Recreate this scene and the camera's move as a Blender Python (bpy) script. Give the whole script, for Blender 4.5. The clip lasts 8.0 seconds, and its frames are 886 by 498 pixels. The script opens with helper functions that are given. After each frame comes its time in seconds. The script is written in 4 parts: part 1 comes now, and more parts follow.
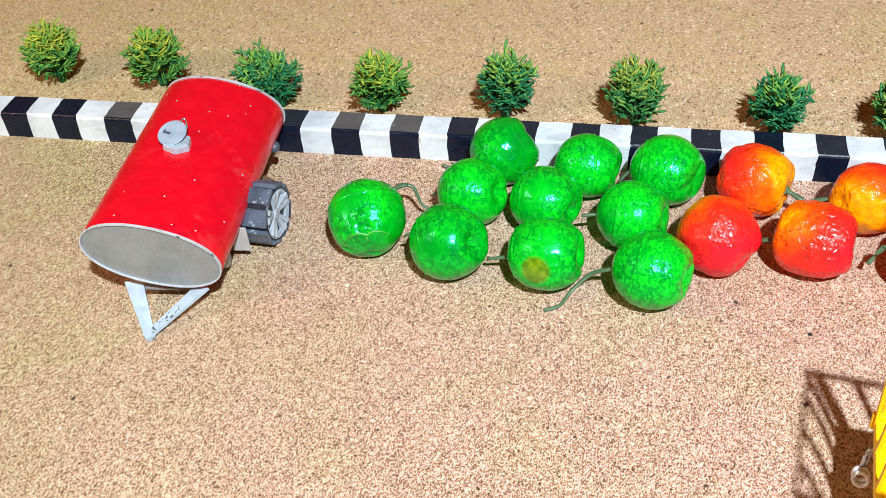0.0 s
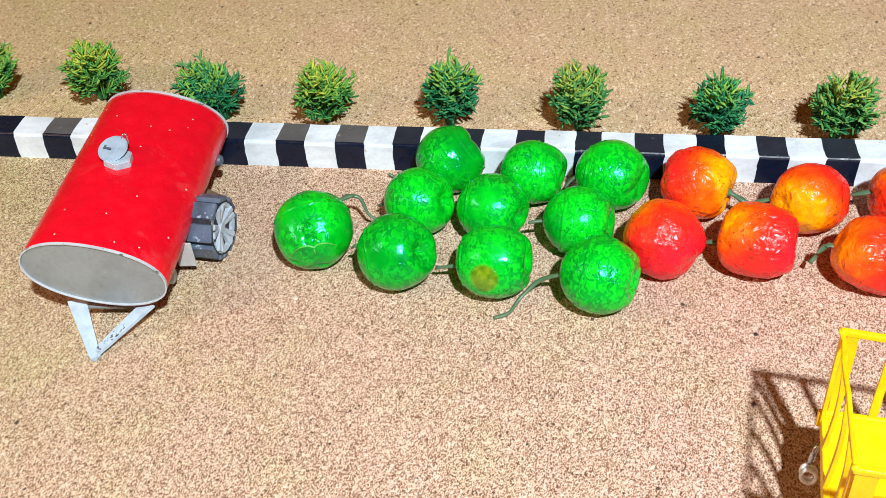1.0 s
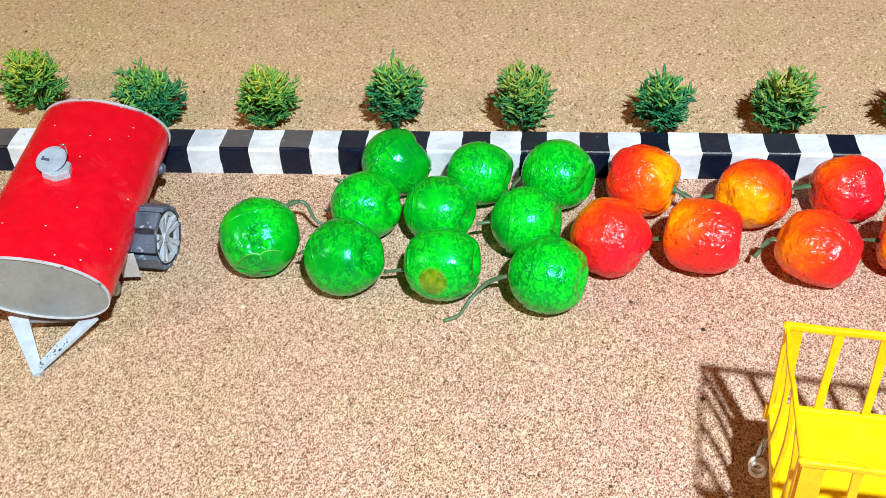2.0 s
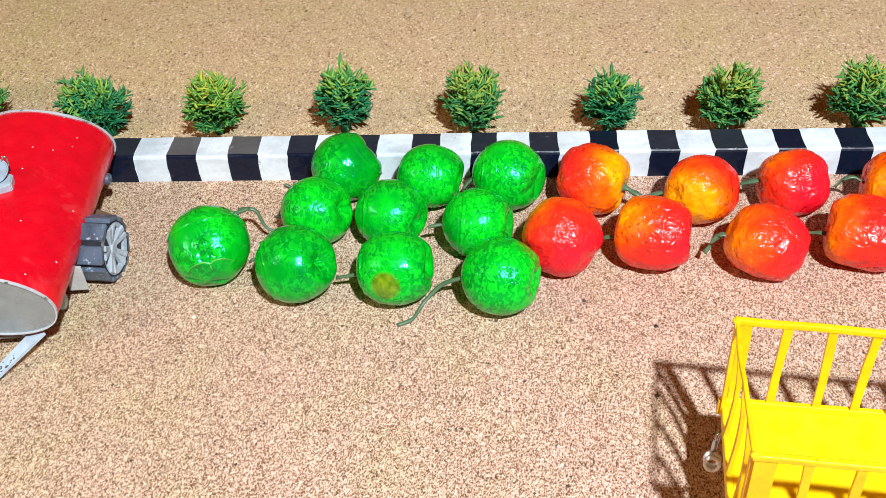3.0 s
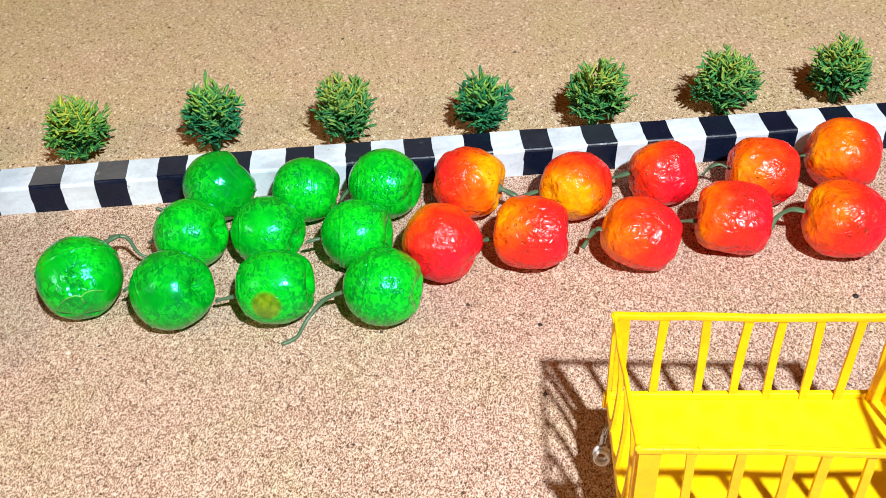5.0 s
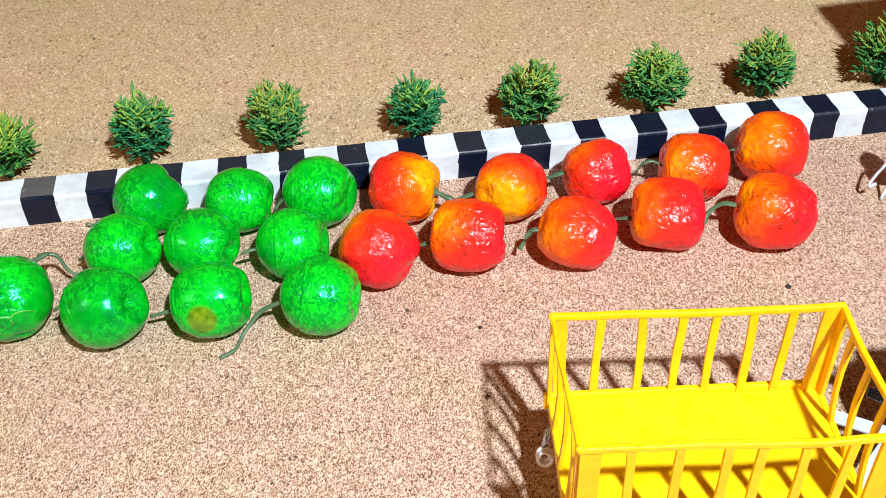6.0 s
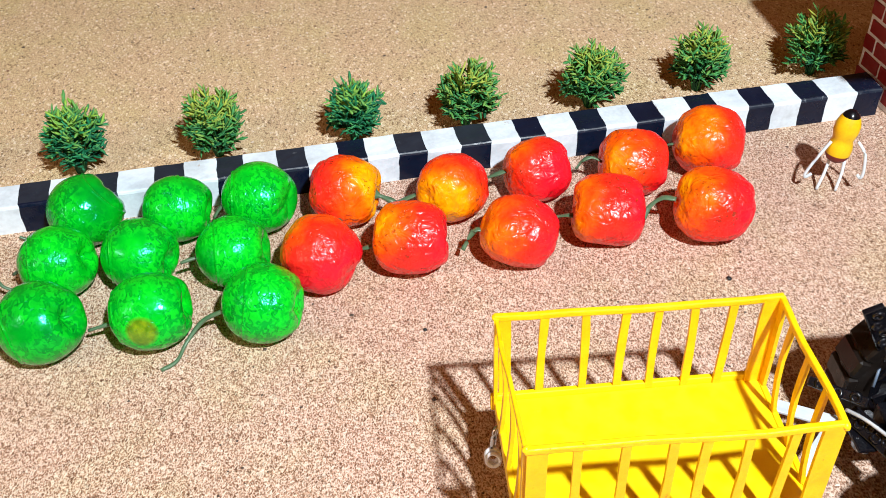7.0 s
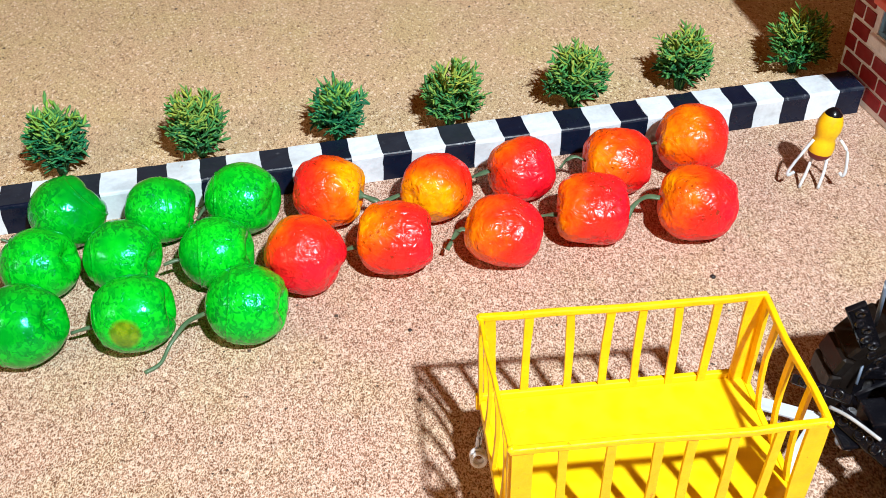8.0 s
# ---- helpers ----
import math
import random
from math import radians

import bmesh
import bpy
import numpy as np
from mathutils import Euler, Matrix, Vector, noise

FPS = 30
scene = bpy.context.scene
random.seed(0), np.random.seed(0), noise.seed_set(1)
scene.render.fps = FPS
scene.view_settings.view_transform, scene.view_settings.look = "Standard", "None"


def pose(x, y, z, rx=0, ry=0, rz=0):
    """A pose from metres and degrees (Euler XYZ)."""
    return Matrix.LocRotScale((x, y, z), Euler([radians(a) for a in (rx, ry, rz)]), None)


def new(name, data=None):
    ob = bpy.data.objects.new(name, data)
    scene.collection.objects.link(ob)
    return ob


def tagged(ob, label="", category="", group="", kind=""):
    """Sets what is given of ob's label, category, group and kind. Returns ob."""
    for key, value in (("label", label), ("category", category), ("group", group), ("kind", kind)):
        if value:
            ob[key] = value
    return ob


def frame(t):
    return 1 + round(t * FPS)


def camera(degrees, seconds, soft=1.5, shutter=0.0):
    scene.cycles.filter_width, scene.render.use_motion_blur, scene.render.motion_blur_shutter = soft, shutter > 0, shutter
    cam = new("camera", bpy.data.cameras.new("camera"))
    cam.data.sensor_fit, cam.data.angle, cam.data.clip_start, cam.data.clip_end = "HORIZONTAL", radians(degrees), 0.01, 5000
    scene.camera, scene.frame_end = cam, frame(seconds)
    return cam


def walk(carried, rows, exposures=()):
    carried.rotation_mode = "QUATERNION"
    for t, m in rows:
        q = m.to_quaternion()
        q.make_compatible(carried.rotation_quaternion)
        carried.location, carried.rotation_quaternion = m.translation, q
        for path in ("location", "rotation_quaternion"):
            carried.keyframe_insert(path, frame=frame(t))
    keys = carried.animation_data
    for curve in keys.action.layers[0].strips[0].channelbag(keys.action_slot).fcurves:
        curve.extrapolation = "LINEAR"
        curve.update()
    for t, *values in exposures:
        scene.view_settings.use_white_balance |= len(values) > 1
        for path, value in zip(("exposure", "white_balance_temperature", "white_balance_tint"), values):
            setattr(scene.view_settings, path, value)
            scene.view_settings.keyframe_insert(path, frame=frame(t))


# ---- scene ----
cam = camera(46.62, 8.0, soft=0.8)
PATH = [
    (0.0, -0.00538, -0.38285, 0.28466, 49.326, 4.855, 12.114),
    (0.5, -0.00510, -0.38206, 0.28490, 49.420, 4.548, 10.577),
    (1.0, -0.00456, -0.38097, 0.28520, 49.402, 4.220, 9.039),
    (1.5, -0.00384, -0.37979, 0.28494, 49.326, 3.900, 7.497),
    (3.0, -0.00117, -0.37672, 0.28452, 49.088, 3.247, 3.233),
    (3.5, 0.00000, -0.37537, 0.28457, 48.929, 3.099, 1.617),
    (4.0, 0.00149, -0.37433, 0.28449, 48.948, 2.916, -0.425),
    (5.5, 0.00517, -0.37168, 0.28487, 48.818, 2.193, -5.724),
    (6.0, 0.00659, -0.37063, 0.28472, 48.788, 1.938, -7.716),
    (6.5, 0.00826, -0.36944, 0.28442, 48.708, 1.678, -9.624),
    (7.0, 0.00921, -0.36859, 0.28432, 48.611, 1.402, -11.061),
    (7.5, 0.00958, -0.36837, 0.28418, 48.574, 1.199, -11.646),
    (8.0, 0.00972, -0.36815, 0.28416, 48.560, 1.120, -11.886),
]
walk(cam, [(t, pose(x, y, z, rx, ry, rz)) for t, x, y, z, rx, ry, rz in PATH])

# ---- light: a bright lamp above the table, a weaker one to its side, added orange fill ----
world = bpy.data.worlds.new("ambient_fill")
scene.world = world
world.use_nodes = True
# even orange fill from all round, which reddens the shadows
world.node_tree.nodes["Background"].inputs[0].default_value = (1.0, 0.345, 0.085, 1)
world.node_tree.nodes["Background"].inputs[1].default_value = 0.135
lamp = bpy.data.lights.new("table_lamp", "POINT")
lamp.energy, lamp.color, lamp.shadow_soft_size = 79.5, (0.94, 1.02, 1.09), 0.020
new("table_lamp", lamp).location = (0.235, -0.68, 0.86)
side_lamp = bpy.data.lights.new("side_lamp", "POINT")
side_lamp.energy, side_lamp.color, side_lamp.shadow_soft_size = 8.5, (1.0, 0.64, 0.40), 0.05
new("side_lamp", side_lamp).location = (-0.72, -0.42, 0.52)
scene.view_settings.exposure = 0.0


# ---- materials ----
class Nodes:
    """A node material with short calls for its nodes."""

    def __init__(self, name, rough=0.5, metal=0.0, coat=0.0, specular=0.5):
        self.mat = bpy.data.materials.new(name)
        self.mat.use_nodes = True
        self.tree = self.mat.node_tree
        self.out = self.tree.nodes["Principled BSDF"]
        self.set(rough=rough, metal=metal, coat=coat, specular=specular)
        self.co = self.tree.nodes.new("ShaderNodeTexCoord").outputs["Object"]
        self.rand = self.tree.nodes.new("ShaderNodeObjectInfo").outputs["Random"]

    def set(self, rough, metal, coat, specular):
        self.out.inputs["Roughness"].default_value = rough
        self.out.inputs["Metallic"].default_value = metal
        self.out.inputs["Coat Weight"].default_value = coat
        self.out.inputs["Coat Roughness"].default_value = 0.12
        self.out.inputs["Specular IOR Level"].default_value = specular

    def link(self, a, b):
        self.tree.links.new(a, b)

    def shifted(self):
        """Object coordinates moved by the object's random number, so that copies differ."""
        n = self.tree.nodes.new("ShaderNodeVectorMath")
        n.operation = "MULTIPLY_ADD"
        self.link(self.rand, n.inputs[0])
        n.inputs[1].default_value = (3.1, 1.7, 2.3)
        self.link(self.co, n.inputs[2])
        return n.outputs[0]

    def noise(self, scale, detail=3.0, rough=0.55, co=None, distort=0.0):
        n = self.tree.nodes.new("ShaderNodeTexNoise")
        n.inputs["Scale"].default_value, n.inputs["Detail"].default_value = scale, detail
        n.inputs["Roughness"].default_value, n.inputs["Distortion"].default_value = rough, distort
        self.link(co or self.co, n.inputs["Vector"])
        return n.outputs["Fac"]

    def cells(self, scale, feature="F1", co=None, out="Color"):
        n = self.tree.nodes.new("ShaderNodeTexVoronoi")
        n.feature = feature
        n.inputs["Scale"].default_value = scale
        self.link(co or self.co, n.inputs["Vector"])
        return n.outputs[out]

    def ramp(self, fac, stops, ease="LINEAR"):
        n = self.tree.nodes.new("ShaderNodeValToRGB")
        n.color_ramp.interpolation = ease
        e = n.color_ramp.elements
        while len(e) < len(stops):
            e.new(0.5)
        for k, (at, c) in enumerate(stops):
            e[k].position = at
            e[k].color = (*c, 1) if len(c) == 3 else c
        self.link(fac, n.inputs["Fac"])
        return n.outputs["Color"]

    def mix(self, fac, a, b, kind="MIX"):
        n = self.tree.nodes.new("ShaderNodeMix")
        n.data_type, n.blend_type = "RGBA", kind
        for sock, v in ((n.inputs["Factor"], fac), (n.inputs["A"], a), (n.inputs["B"], b)):
            if isinstance(v, (int, float)):
                sock.default_value = v
            elif isinstance(v, tuple):
                sock.default_value = (*v, 1)
            else:
                self.link(v, sock)
        return n.outputs["Result"]

    def maths(self, op, a, b=0.0, clamp=False):
        n = self.tree.nodes.new("ShaderNodeMath")
        n.operation, n.use_clamp = op, clamp
        for sock, v in ((n.inputs[0], a), (n.inputs[1], b)):
            if isinstance(v, (int, float)):
                sock.default_value = v
            else:
                self.link(v, sock)
        return n.outputs[0]

    def axis(self, k, co=None):
        n = self.tree.nodes.new("ShaderNodeSeparateXYZ")
        self.link(co or self.co, n.inputs[0])
        return n.outputs[k]

    def bump(self, height, metres, strength=1.0):
        n = self.tree.nodes.new("ShaderNodeBump")
        n.inputs["Strength"].default_value, n.inputs["Distance"].default_value = strength, metres
        self.link(height, n.inputs["Height"])
        old = self.out.inputs["Normal"]
        if old.is_linked:
            self.link(old.links[0].from_socket, n.inputs["Normal"])
        self.link(n.outputs[0], old)

    def rough(self, socket):
        self.link(socket, self.out.inputs["Roughness"])

    def done(self, colour):
        if isinstance(colour, tuple):
            self.out.inputs["Base Color"].default_value = (*colour, 1)
        else:
            self.link(colour, self.out.inputs["Base Color"])
        return self.mat


def sand_material():
    """Coarse sand: pinkish in front of the kerb, more olive behind it, lamp falloff evened out in its colour."""
    m = Nodes("coarse_sand", rough=0.85, specular=0.25)
    jitter = m.tree.nodes.new("ShaderNodeTexNoise")
    jitter.inputs["Scale"].default_value, jitter.inputs["Detail"].default_value = 700.0, 2.0
    m.link(m.co, jitter.inputs["Vector"])
    warp = m.tree.nodes.new("ShaderNodeVectorMath")
    warp.operation = "MULTIPLY_ADD"
    m.link(jitter.outputs["Color"], warp.inputs[0])
    warp.inputs[1].default_value = (0.0008, 0.0008, 0.0008)
    m.link(m.co, warp.inputs[2])
    grain = m.tree.nodes.new("ShaderNodeVectorMath")
    grain.operation = "MULTIPLY"
    m.link(warp.outputs[0], grain.inputs[0])
    grain.inputs[1].default_value = (1.0, 0.62, 1.0)
    co = grain.outputs[0]
    depth = m.noise(1850.0, 0.3, 0.5, co=co)
    tint = m.axis(0, m.cells(1150.0, co=co))
    colour = m.ramp(depth, [(0.30, (0.09, 0.040, 0.024)), (0.42, (0.39, 0.225, 0.15)), (0.50, (0.70, 0.47, 0.37)), (0.60, (1.0, 0.86, 0.76))])
    colour = m.mix(0.38, colour, m.ramp(tint, [(0.0, (0.10, 0.040, 0.018)), (0.16, (0.36, 0.20, 0.125)), (0.5, (0.60, 0.41, 0.31)), (0.8, (0.78, 0.58, 0.46)), (1.0, (1.0, 0.86, 0.74))]))
    fine = m.axis(1, m.cells(2100.0))
    colour = m.mix(0.12, colour, m.ramp(fine, [(0.0, (0.25, 0.15, 0.09)), (0.5, (0.56, 0.40, 0.29)), (1.0, (0.88, 0.75, 0.62))]))
    pale = m.ramp(m.axis(2, m.cells(900.0, co=co)), [(0.955, (0, 0, 0)), (0.965, (1, 1, 1))])
    colour = m.mix(m.maths("MULTIPLY", pale, 0.55), colour, (0.98, 0.90, 0.80))
    spot = m.ramp(m.noise(520.0, 1.0, co=co), [(0.24, (1, 1, 1)), (0.28, (0, 0, 0))])
    colour = m.mix(m.maths("MULTIPLY", spot, 0.8), colour, (0.12, 0.05, 0.028))
    patch = m.noise(7.0, 4.0)
    # sand drifts olive to pink along x; darker right end offsets the near lamp
    drift = m.maths("ADD", m.maths("MULTIPLY", m.maths("ADD", m.axis(0), 0.24), 1.9), m.maths("MULTIPLY", patch, 0.55))
    colour = m.mix(0.85, colour, m.ramp(drift, [(0.16, (0.80, 0.90, 0.60)), (0.42, (0.95, 0.93, 0.79)), (0.80, (0.97, 0.91, 0.82)), (1.0, (0.91, 0.845, 0.755))]), "MULTIPLY")
    # front darkened in colour to offset the lamp's falloff, back lifted and olive
    behind = m.ramp(m.maths("ADD", m.axis(1), m.maths("MULTIPLY", m.noise(18.0, 4.0), 0.06)), [(0.035, (0.86, 0.85, 0.86)), (0.075, (1.0, 1.03, 0.84))])
    colour = m.mix(1.0, colour, behind, "MULTIPLY")
    far = m.ramp(m.axis(1), [(0.014, (0, 0, 0)), (0.022, (0.85, 0.85, 0.85))])
    pick = m.axis(0, m.cells(1180.0, co=co))
    soft = m.mix(0.60, colour, (0.60, 0.445, 0.265))
    soft = m.mix(m.maths("MULTIPLY", m.ramp(pick, [(0.06, (1, 1, 1)), (0.08, (0, 0, 0))]), 0.7), soft, (0.15, 0.085, 0.04))
    soft = m.mix(m.maths("MULTIPLY", m.ramp(pick, [(0.91, (0, 0, 0)), (0.96, (1, 1, 1))]), 0.7), soft, (0.98, 0.86, 0.68))
    colour = m.mix(far, colour, soft)
    patchy = m.noise(26.0, 3.0)
    colour = m.mix(0.55, colour, m.ramp(patchy, [(0.36, (0.93, 0.97, 0.80)), (0.50, (0.98, 0.96, 0.94)), (0.64, (1.0, 0.92, 0.93))]), "MULTIPLY")
    dust = m.noise(55.0, 3.0)
    colour = m.mix(0.16, colour, m.ramp(dust, [(0.3, (0.76, 0.74, 0.70)), (0.7, (1.0, 1.0, 1.0))]), "MULTIPLY")
    m.bump(depth, 0.0007, 0.8)
    m.bump(m.noise(160.0, 3.0), 0.0008, 0.4)
    return m.done(colour)


def green_fruit_material(name, crazed, deep):
    """Bright lacquer over a crazed skin: worm-like ridges with thin dark lines between them."""
    m = Nodes(name, rough=0.18, coat=0.0, specular=1.0)
    co = m.shifted()
    base = m.ramp(m.noise(60.0, 3.0, co=co), [(0.32, (0.000, 0.33 * deep, 0.016)), (0.5, (0.000, 0.50 * deep, 0.014)), (0.68, (0.001, 0.68 * deep, 0.012))])
    pull = m.tree.nodes.new("ShaderNodeVectorMath")
    pull.operation = "MULTIPLY"
    m.link(co, pull.inputs[0])
    pull.inputs[1].default_value = (0.86, 0.66, 0.70)
    worm = m.noise(600.0, 1.2, 0.5, co=pull.outputs[0], distort=1.1)
    rough_skin = m.ramp(m.noise(52.0, 2.0, co=co), [(crazed - 0.07, (0.04,) * 3), (crazed + 0.07, (1, 1, 1))])
    light = m.maths("MULTIPLY", m.ramp(worm, [(0.45, (0, 0, 0)), (0.58, (1, 1, 1))]), rough_skin)
    line = m.ramp(m.maths("ABSOLUTE", m.maths("SUBTRACT", worm, 0.43)), [(0.012, (1, 1, 1)), (0.040, (0, 0, 0))])
    broken = m.ramp(m.noise(260.0, 1.0, co=co), [(0.42, (0, 0, 0)), (0.54, (1, 1, 1))])
    line = m.maths("MULTIPLY", m.maths("MULTIPLY", line, broken), rough_skin)
    colour = m.mix(m.maths("MULTIPLY", light, 0.40), base, (0.010, 0.84, 0.020))
    colour = m.mix(m.maths("MULTIPLY", line, 0.58), colour, (0.000, 0.13, 0.010))
    m.bump(m.noise(95.0, 2.0, co=co), 0.0005, 0.30)
    m.bump(m.maths("MULTIPLY", worm, rough_skin), 0.0006, 0.50)
    m.bump(m.maths("SUBTRACT", 1.0, line), 0.0002, 0.35)
    m.out.inputs["Specular Tint"].default_value = (0.14, 0.80, 1.0, 1)
    m.out.inputs["IOR"].default_value = 1.38
    m.rough(m.ramp(m.noise(220.0, 2.0, co=co), [(0.3, (0.155,) * 3), (0.7, (0.225,) * 3)]))
    return m.done(colour)


def red_fruit_material(name, shift):
    """Lacquer that goes from yellow at the local -x side to red; a larger shift leaves more yellow."""
    m = Nodes(name, rough=0.25, coat=0.0, specular=0.9)
    co = m.shifted()
    along = m.maths("MULTIPLY_ADD", m.axis(0), 30.0)
    along.node.inputs[2].default_value = 0.5 - shift
    wavy = m.maths("ADD", along, m.maths("MULTIPLY", m.maths("SUBTRACT", m.noise(85.0, 3.0, co=co), 0.5), 0.55))
    colour = m.ramp(wavy, [(0.0, (0.97, 0.40, 0.001)), (0.08, (0.96, 0.21, 0.002)), (0.22, (0.97, 0.100, 0.004)), (0.42, (0.95, 0.030, 0.010)), (0.80, (0.92, 0.010, 0.026))])
    where = m.ramp(m.noise(60.0, 2.0, co=co), [(0.48, (0, 0, 0)), (0.62, (1, 1, 1))])
    pits = m.maths("MULTIPLY", m.ramp(m.noise(520.0, 2.0, co=co, distort=0.5), [(0.33, (1, 1, 1)), (0.39, (0, 0, 0))]), where)
    colour = m.mix(m.maths("MULTIPLY", pits, 0.75), colour, (0.24, 0.035, 0.004))
    blush = m.ramp(m.noise(210.0, 4.0, 0.65, co=co), [(0.40, (0.80, 0.60, 0.60)), (0.60, (1.0, 1.0, 1.0))])
    colour = m.mix(0.7, colour, blush, "MULTIPLY")
    m.bump(m.maths("SUBTRACT", 1.0, pits), 0.0004, 0.7)
    m.bump(m.noise(170.0, 2.0, co=co, distort=1.4), 0.0019, 0.55)
    m.bump(m.noise(420.0, 2.0, co=co), 0.0002, 0.3)
    m.out.inputs["IOR"].default_value = 1.30
    m.rough(m.ramp(m.noise(260.0, 2.0, co=co), [(0.3, (0.23,) * 3), (0.7, (0.36,) * 3)]))
    return m.done(colour)


def paint(name, colour, rough=0.35, worn=None, wear=0.0, coat=0.0, scale=90.0, relief=0.00012, metal=0.0, tone=0.72, dots=None, shine=0.5):
    """Hand-painted surface: two scales of tone, brush relief and, where given, worn flecks."""
    m = Nodes(name, rough=rough, coat=coat, metal=metal, specular=shine)
    co = m.shifted()
    dark = tuple(tone * c for c in colour)
    light = tuple(min(1.0, 1.12 * c + 0.004) for c in colour)
    out = m.ramp(m.noise(scale, 4.0, co=co), [(0.3, dark), (0.55, colour), (0.8, light)])
    out = m.mix(0.25, out, m.ramp(m.noise(scale * 9, 2.0, co=co), [(0.3, dark), (0.7, light)]))
    if worn:
        flecks = m.ramp(m.noise(scale * 2.6, 5.0, 0.7, co=co), [(0.66 - wear, (0, 0, 0)), (0.70 - wear, (1, 1, 1))])
        out = m.mix(flecks, out, worn)
    if dots:
        scuff = m.ramp(m.noise(38.0, 5.0, 0.7, co=co, distort=0.6), [(0.58, (0, 0, 0)), (0.74, (0.14,) * 3)])
        out = m.mix(scuff, out, tuple(0.6 * c + 0.4 * d for c, d in zip(colour, dots)))
        near, tag = m.cells(125.0, out="Distance"), m.cells(125.0)
        for sock in (near, tag):
            sock.node.voronoi_dimensions = "2D"
        chip = m.maths("MULTIPLY", m.ramp(near, [(0.032, (1, 1, 1)), (0.048, (0, 0, 0))]), m.ramp(m.axis(0, tag), [(0.80, (0, 0, 0)), (0.82, (1, 1, 1))]))
        out = m.mix(chip, out, dots)
    m.bump(m.noise(scale * 4, 3.0, co=co), relief, 0.6)
    m.rough(m.ramp(m.noise(scale * 1.7, 2.0, co=co), [(0.3, (max(0.04, rough - 0.1),) * 3), (0.7, (min(1.0, rough + 0.14),) * 3)]))
    return m.done(out)


def leaf_material(name, low, high, mid):
    m = Nodes(name, rough=0.55, specular=0.3)
    n = m.tree.nodes.new("ShaderNodeNewGeometry")
    isle = n.outputs["Random Per Island"]
    # darker foot paints in the shade inside the tuft; tips are yellower
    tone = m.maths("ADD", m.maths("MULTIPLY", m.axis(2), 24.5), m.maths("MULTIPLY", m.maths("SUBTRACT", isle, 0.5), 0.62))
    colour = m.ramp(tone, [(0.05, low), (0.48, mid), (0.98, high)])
    m.bump(m.noise(900.0, 2.0), 0.0002, 0.5)
    return m.done(colour)


SAND = sand_material()
GREEN = green_fruit_material("green_lacquer", 0.36, 0.82)
GREEN_SMOOTH = green_fruit_material("smooth_green_lacquer", 0.50, 0.66)
GREEN_DEEP = green_fruit_material("deep_green_lacquer", 0.47, 0.71)
RED = red_fruit_material("red_orange_lacquer", -0.02)
RED_YELLOW = red_fruit_material("red_yellow_lacquer", 0.13)
KERB_WHITE = paint("kerb_white_paint", (0.69, 0.79, 0.85), 0.45, (0.45, 0.44, 0.42), 0.0, scale=60.0)
KERB_BLACK = paint("kerb_black_paint", (0.003, 0.008, 0.024), 0.30, (0.045, 0.055, 0.08), -0.02, scale=110.0, shine=0.3)
# faded top faces, with the sheen on them mixed into the grey
KERB_GREY = paint("kerb_faded_sheen_paint", (0.090, 0.092, 0.094), 0.55, (0.16, 0.16, 0.15), 0.06, scale=60.0)
# slate top faces: light from above put into the black paint
KERB_LIT_TOP = paint("kerb_lit_slate_paint", (0.014, 0.021, 0.034), 0.42, (0.055, 0.065, 0.08), 0.01, scale=90.0)
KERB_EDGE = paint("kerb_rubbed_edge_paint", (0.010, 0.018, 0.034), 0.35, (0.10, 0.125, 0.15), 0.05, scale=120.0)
TANK_RED = paint("tank_red_enamel", (0.70, 0.001, 0.014), 0.30, (0.75, 0.30, 0.27), -0.09, coat=0.15, scale=120.0, tone=0.86, dots=(0.80, 0.72, 0.66))
SILVER = paint("silver_paint", (0.33, 0.38, 0.40), 0.28, (0.24, 0.27, 0.30), -0.06, scale=60.0, metal=0.4)
NUT = paint("zinc_plated_nut", (0.44, 0.55, 0.63), 0.34, (0.24, 0.25, 0.22), -0.04, scale=150.0, metal=0.15)
STEEL = paint("bare_steel", (0.55, 0.57, 0.60), 0.26, scale=140.0, metal=0.9)
ALLOY = paint("bright_alloy_paint", (0.42, 0.49, 0.56), 0.32, (0.10, 0.12, 0.15), 0.04, scale=200.0)
LID = paint("blue_grey_steel_lid", (0.40, 0.53, 0.66), 0.35, (0.12, 0.15, 0.18), -0.06, scale=180.0, metal=0.25)
TIN = paint("bare_tin_sheet", (0.58, 0.61, 0.62), 0.36, (0.36, 0.38, 0.42), 0.0, scale=90.0, metal=0.3)
RUST = paint("rusty_tin", (0.13, 0.085, 0.050), 0.6, (0.30, 0.25, 0.20), 0.0, scale=120.0)
RUBBER = paint("dark_rubber", (0.008, 0.011, 0.018), 0.5, scale=130.0)
TREAD = paint("dusty_grey_tread", (0.10, 0.14, 0.20), 0.45, (0.34, 0.41, 0.48), 0.06, scale=110.0, tone=0.4)
WHITE_TIN = paint("white_painted_tin", (0.44, 0.57, 0.67), 0.38, (0.05, 0.06, 0.10), -0.05, scale=190.0)
YELLOW = paint("cart_yellow_enamel", (0.95, 0.61, 0.001), 0.42, (0.50, 0.19, 0.003), -0.07, scale=95.0, tone=0.92)
YELLOW_RUBBED = paint("rubbed_yellow_enamel", (0.94, 0.55, 0.001), 0.42, (0.60, 0.24, 0.003), 0.0, scale=130.0, tone=0.80, relief=0.0003)
DARK = paint("tractor_black_plastic", (0.004, 0.004, 0.006), 0.15, scale=110.0, shine=0.42)
TYRE = paint("tractor_black_tyre", (0.007, 0.005, 0.004), 0.32, (0.040, 0.026, 0.018), 0.02, scale=120.0, shine=0.30)
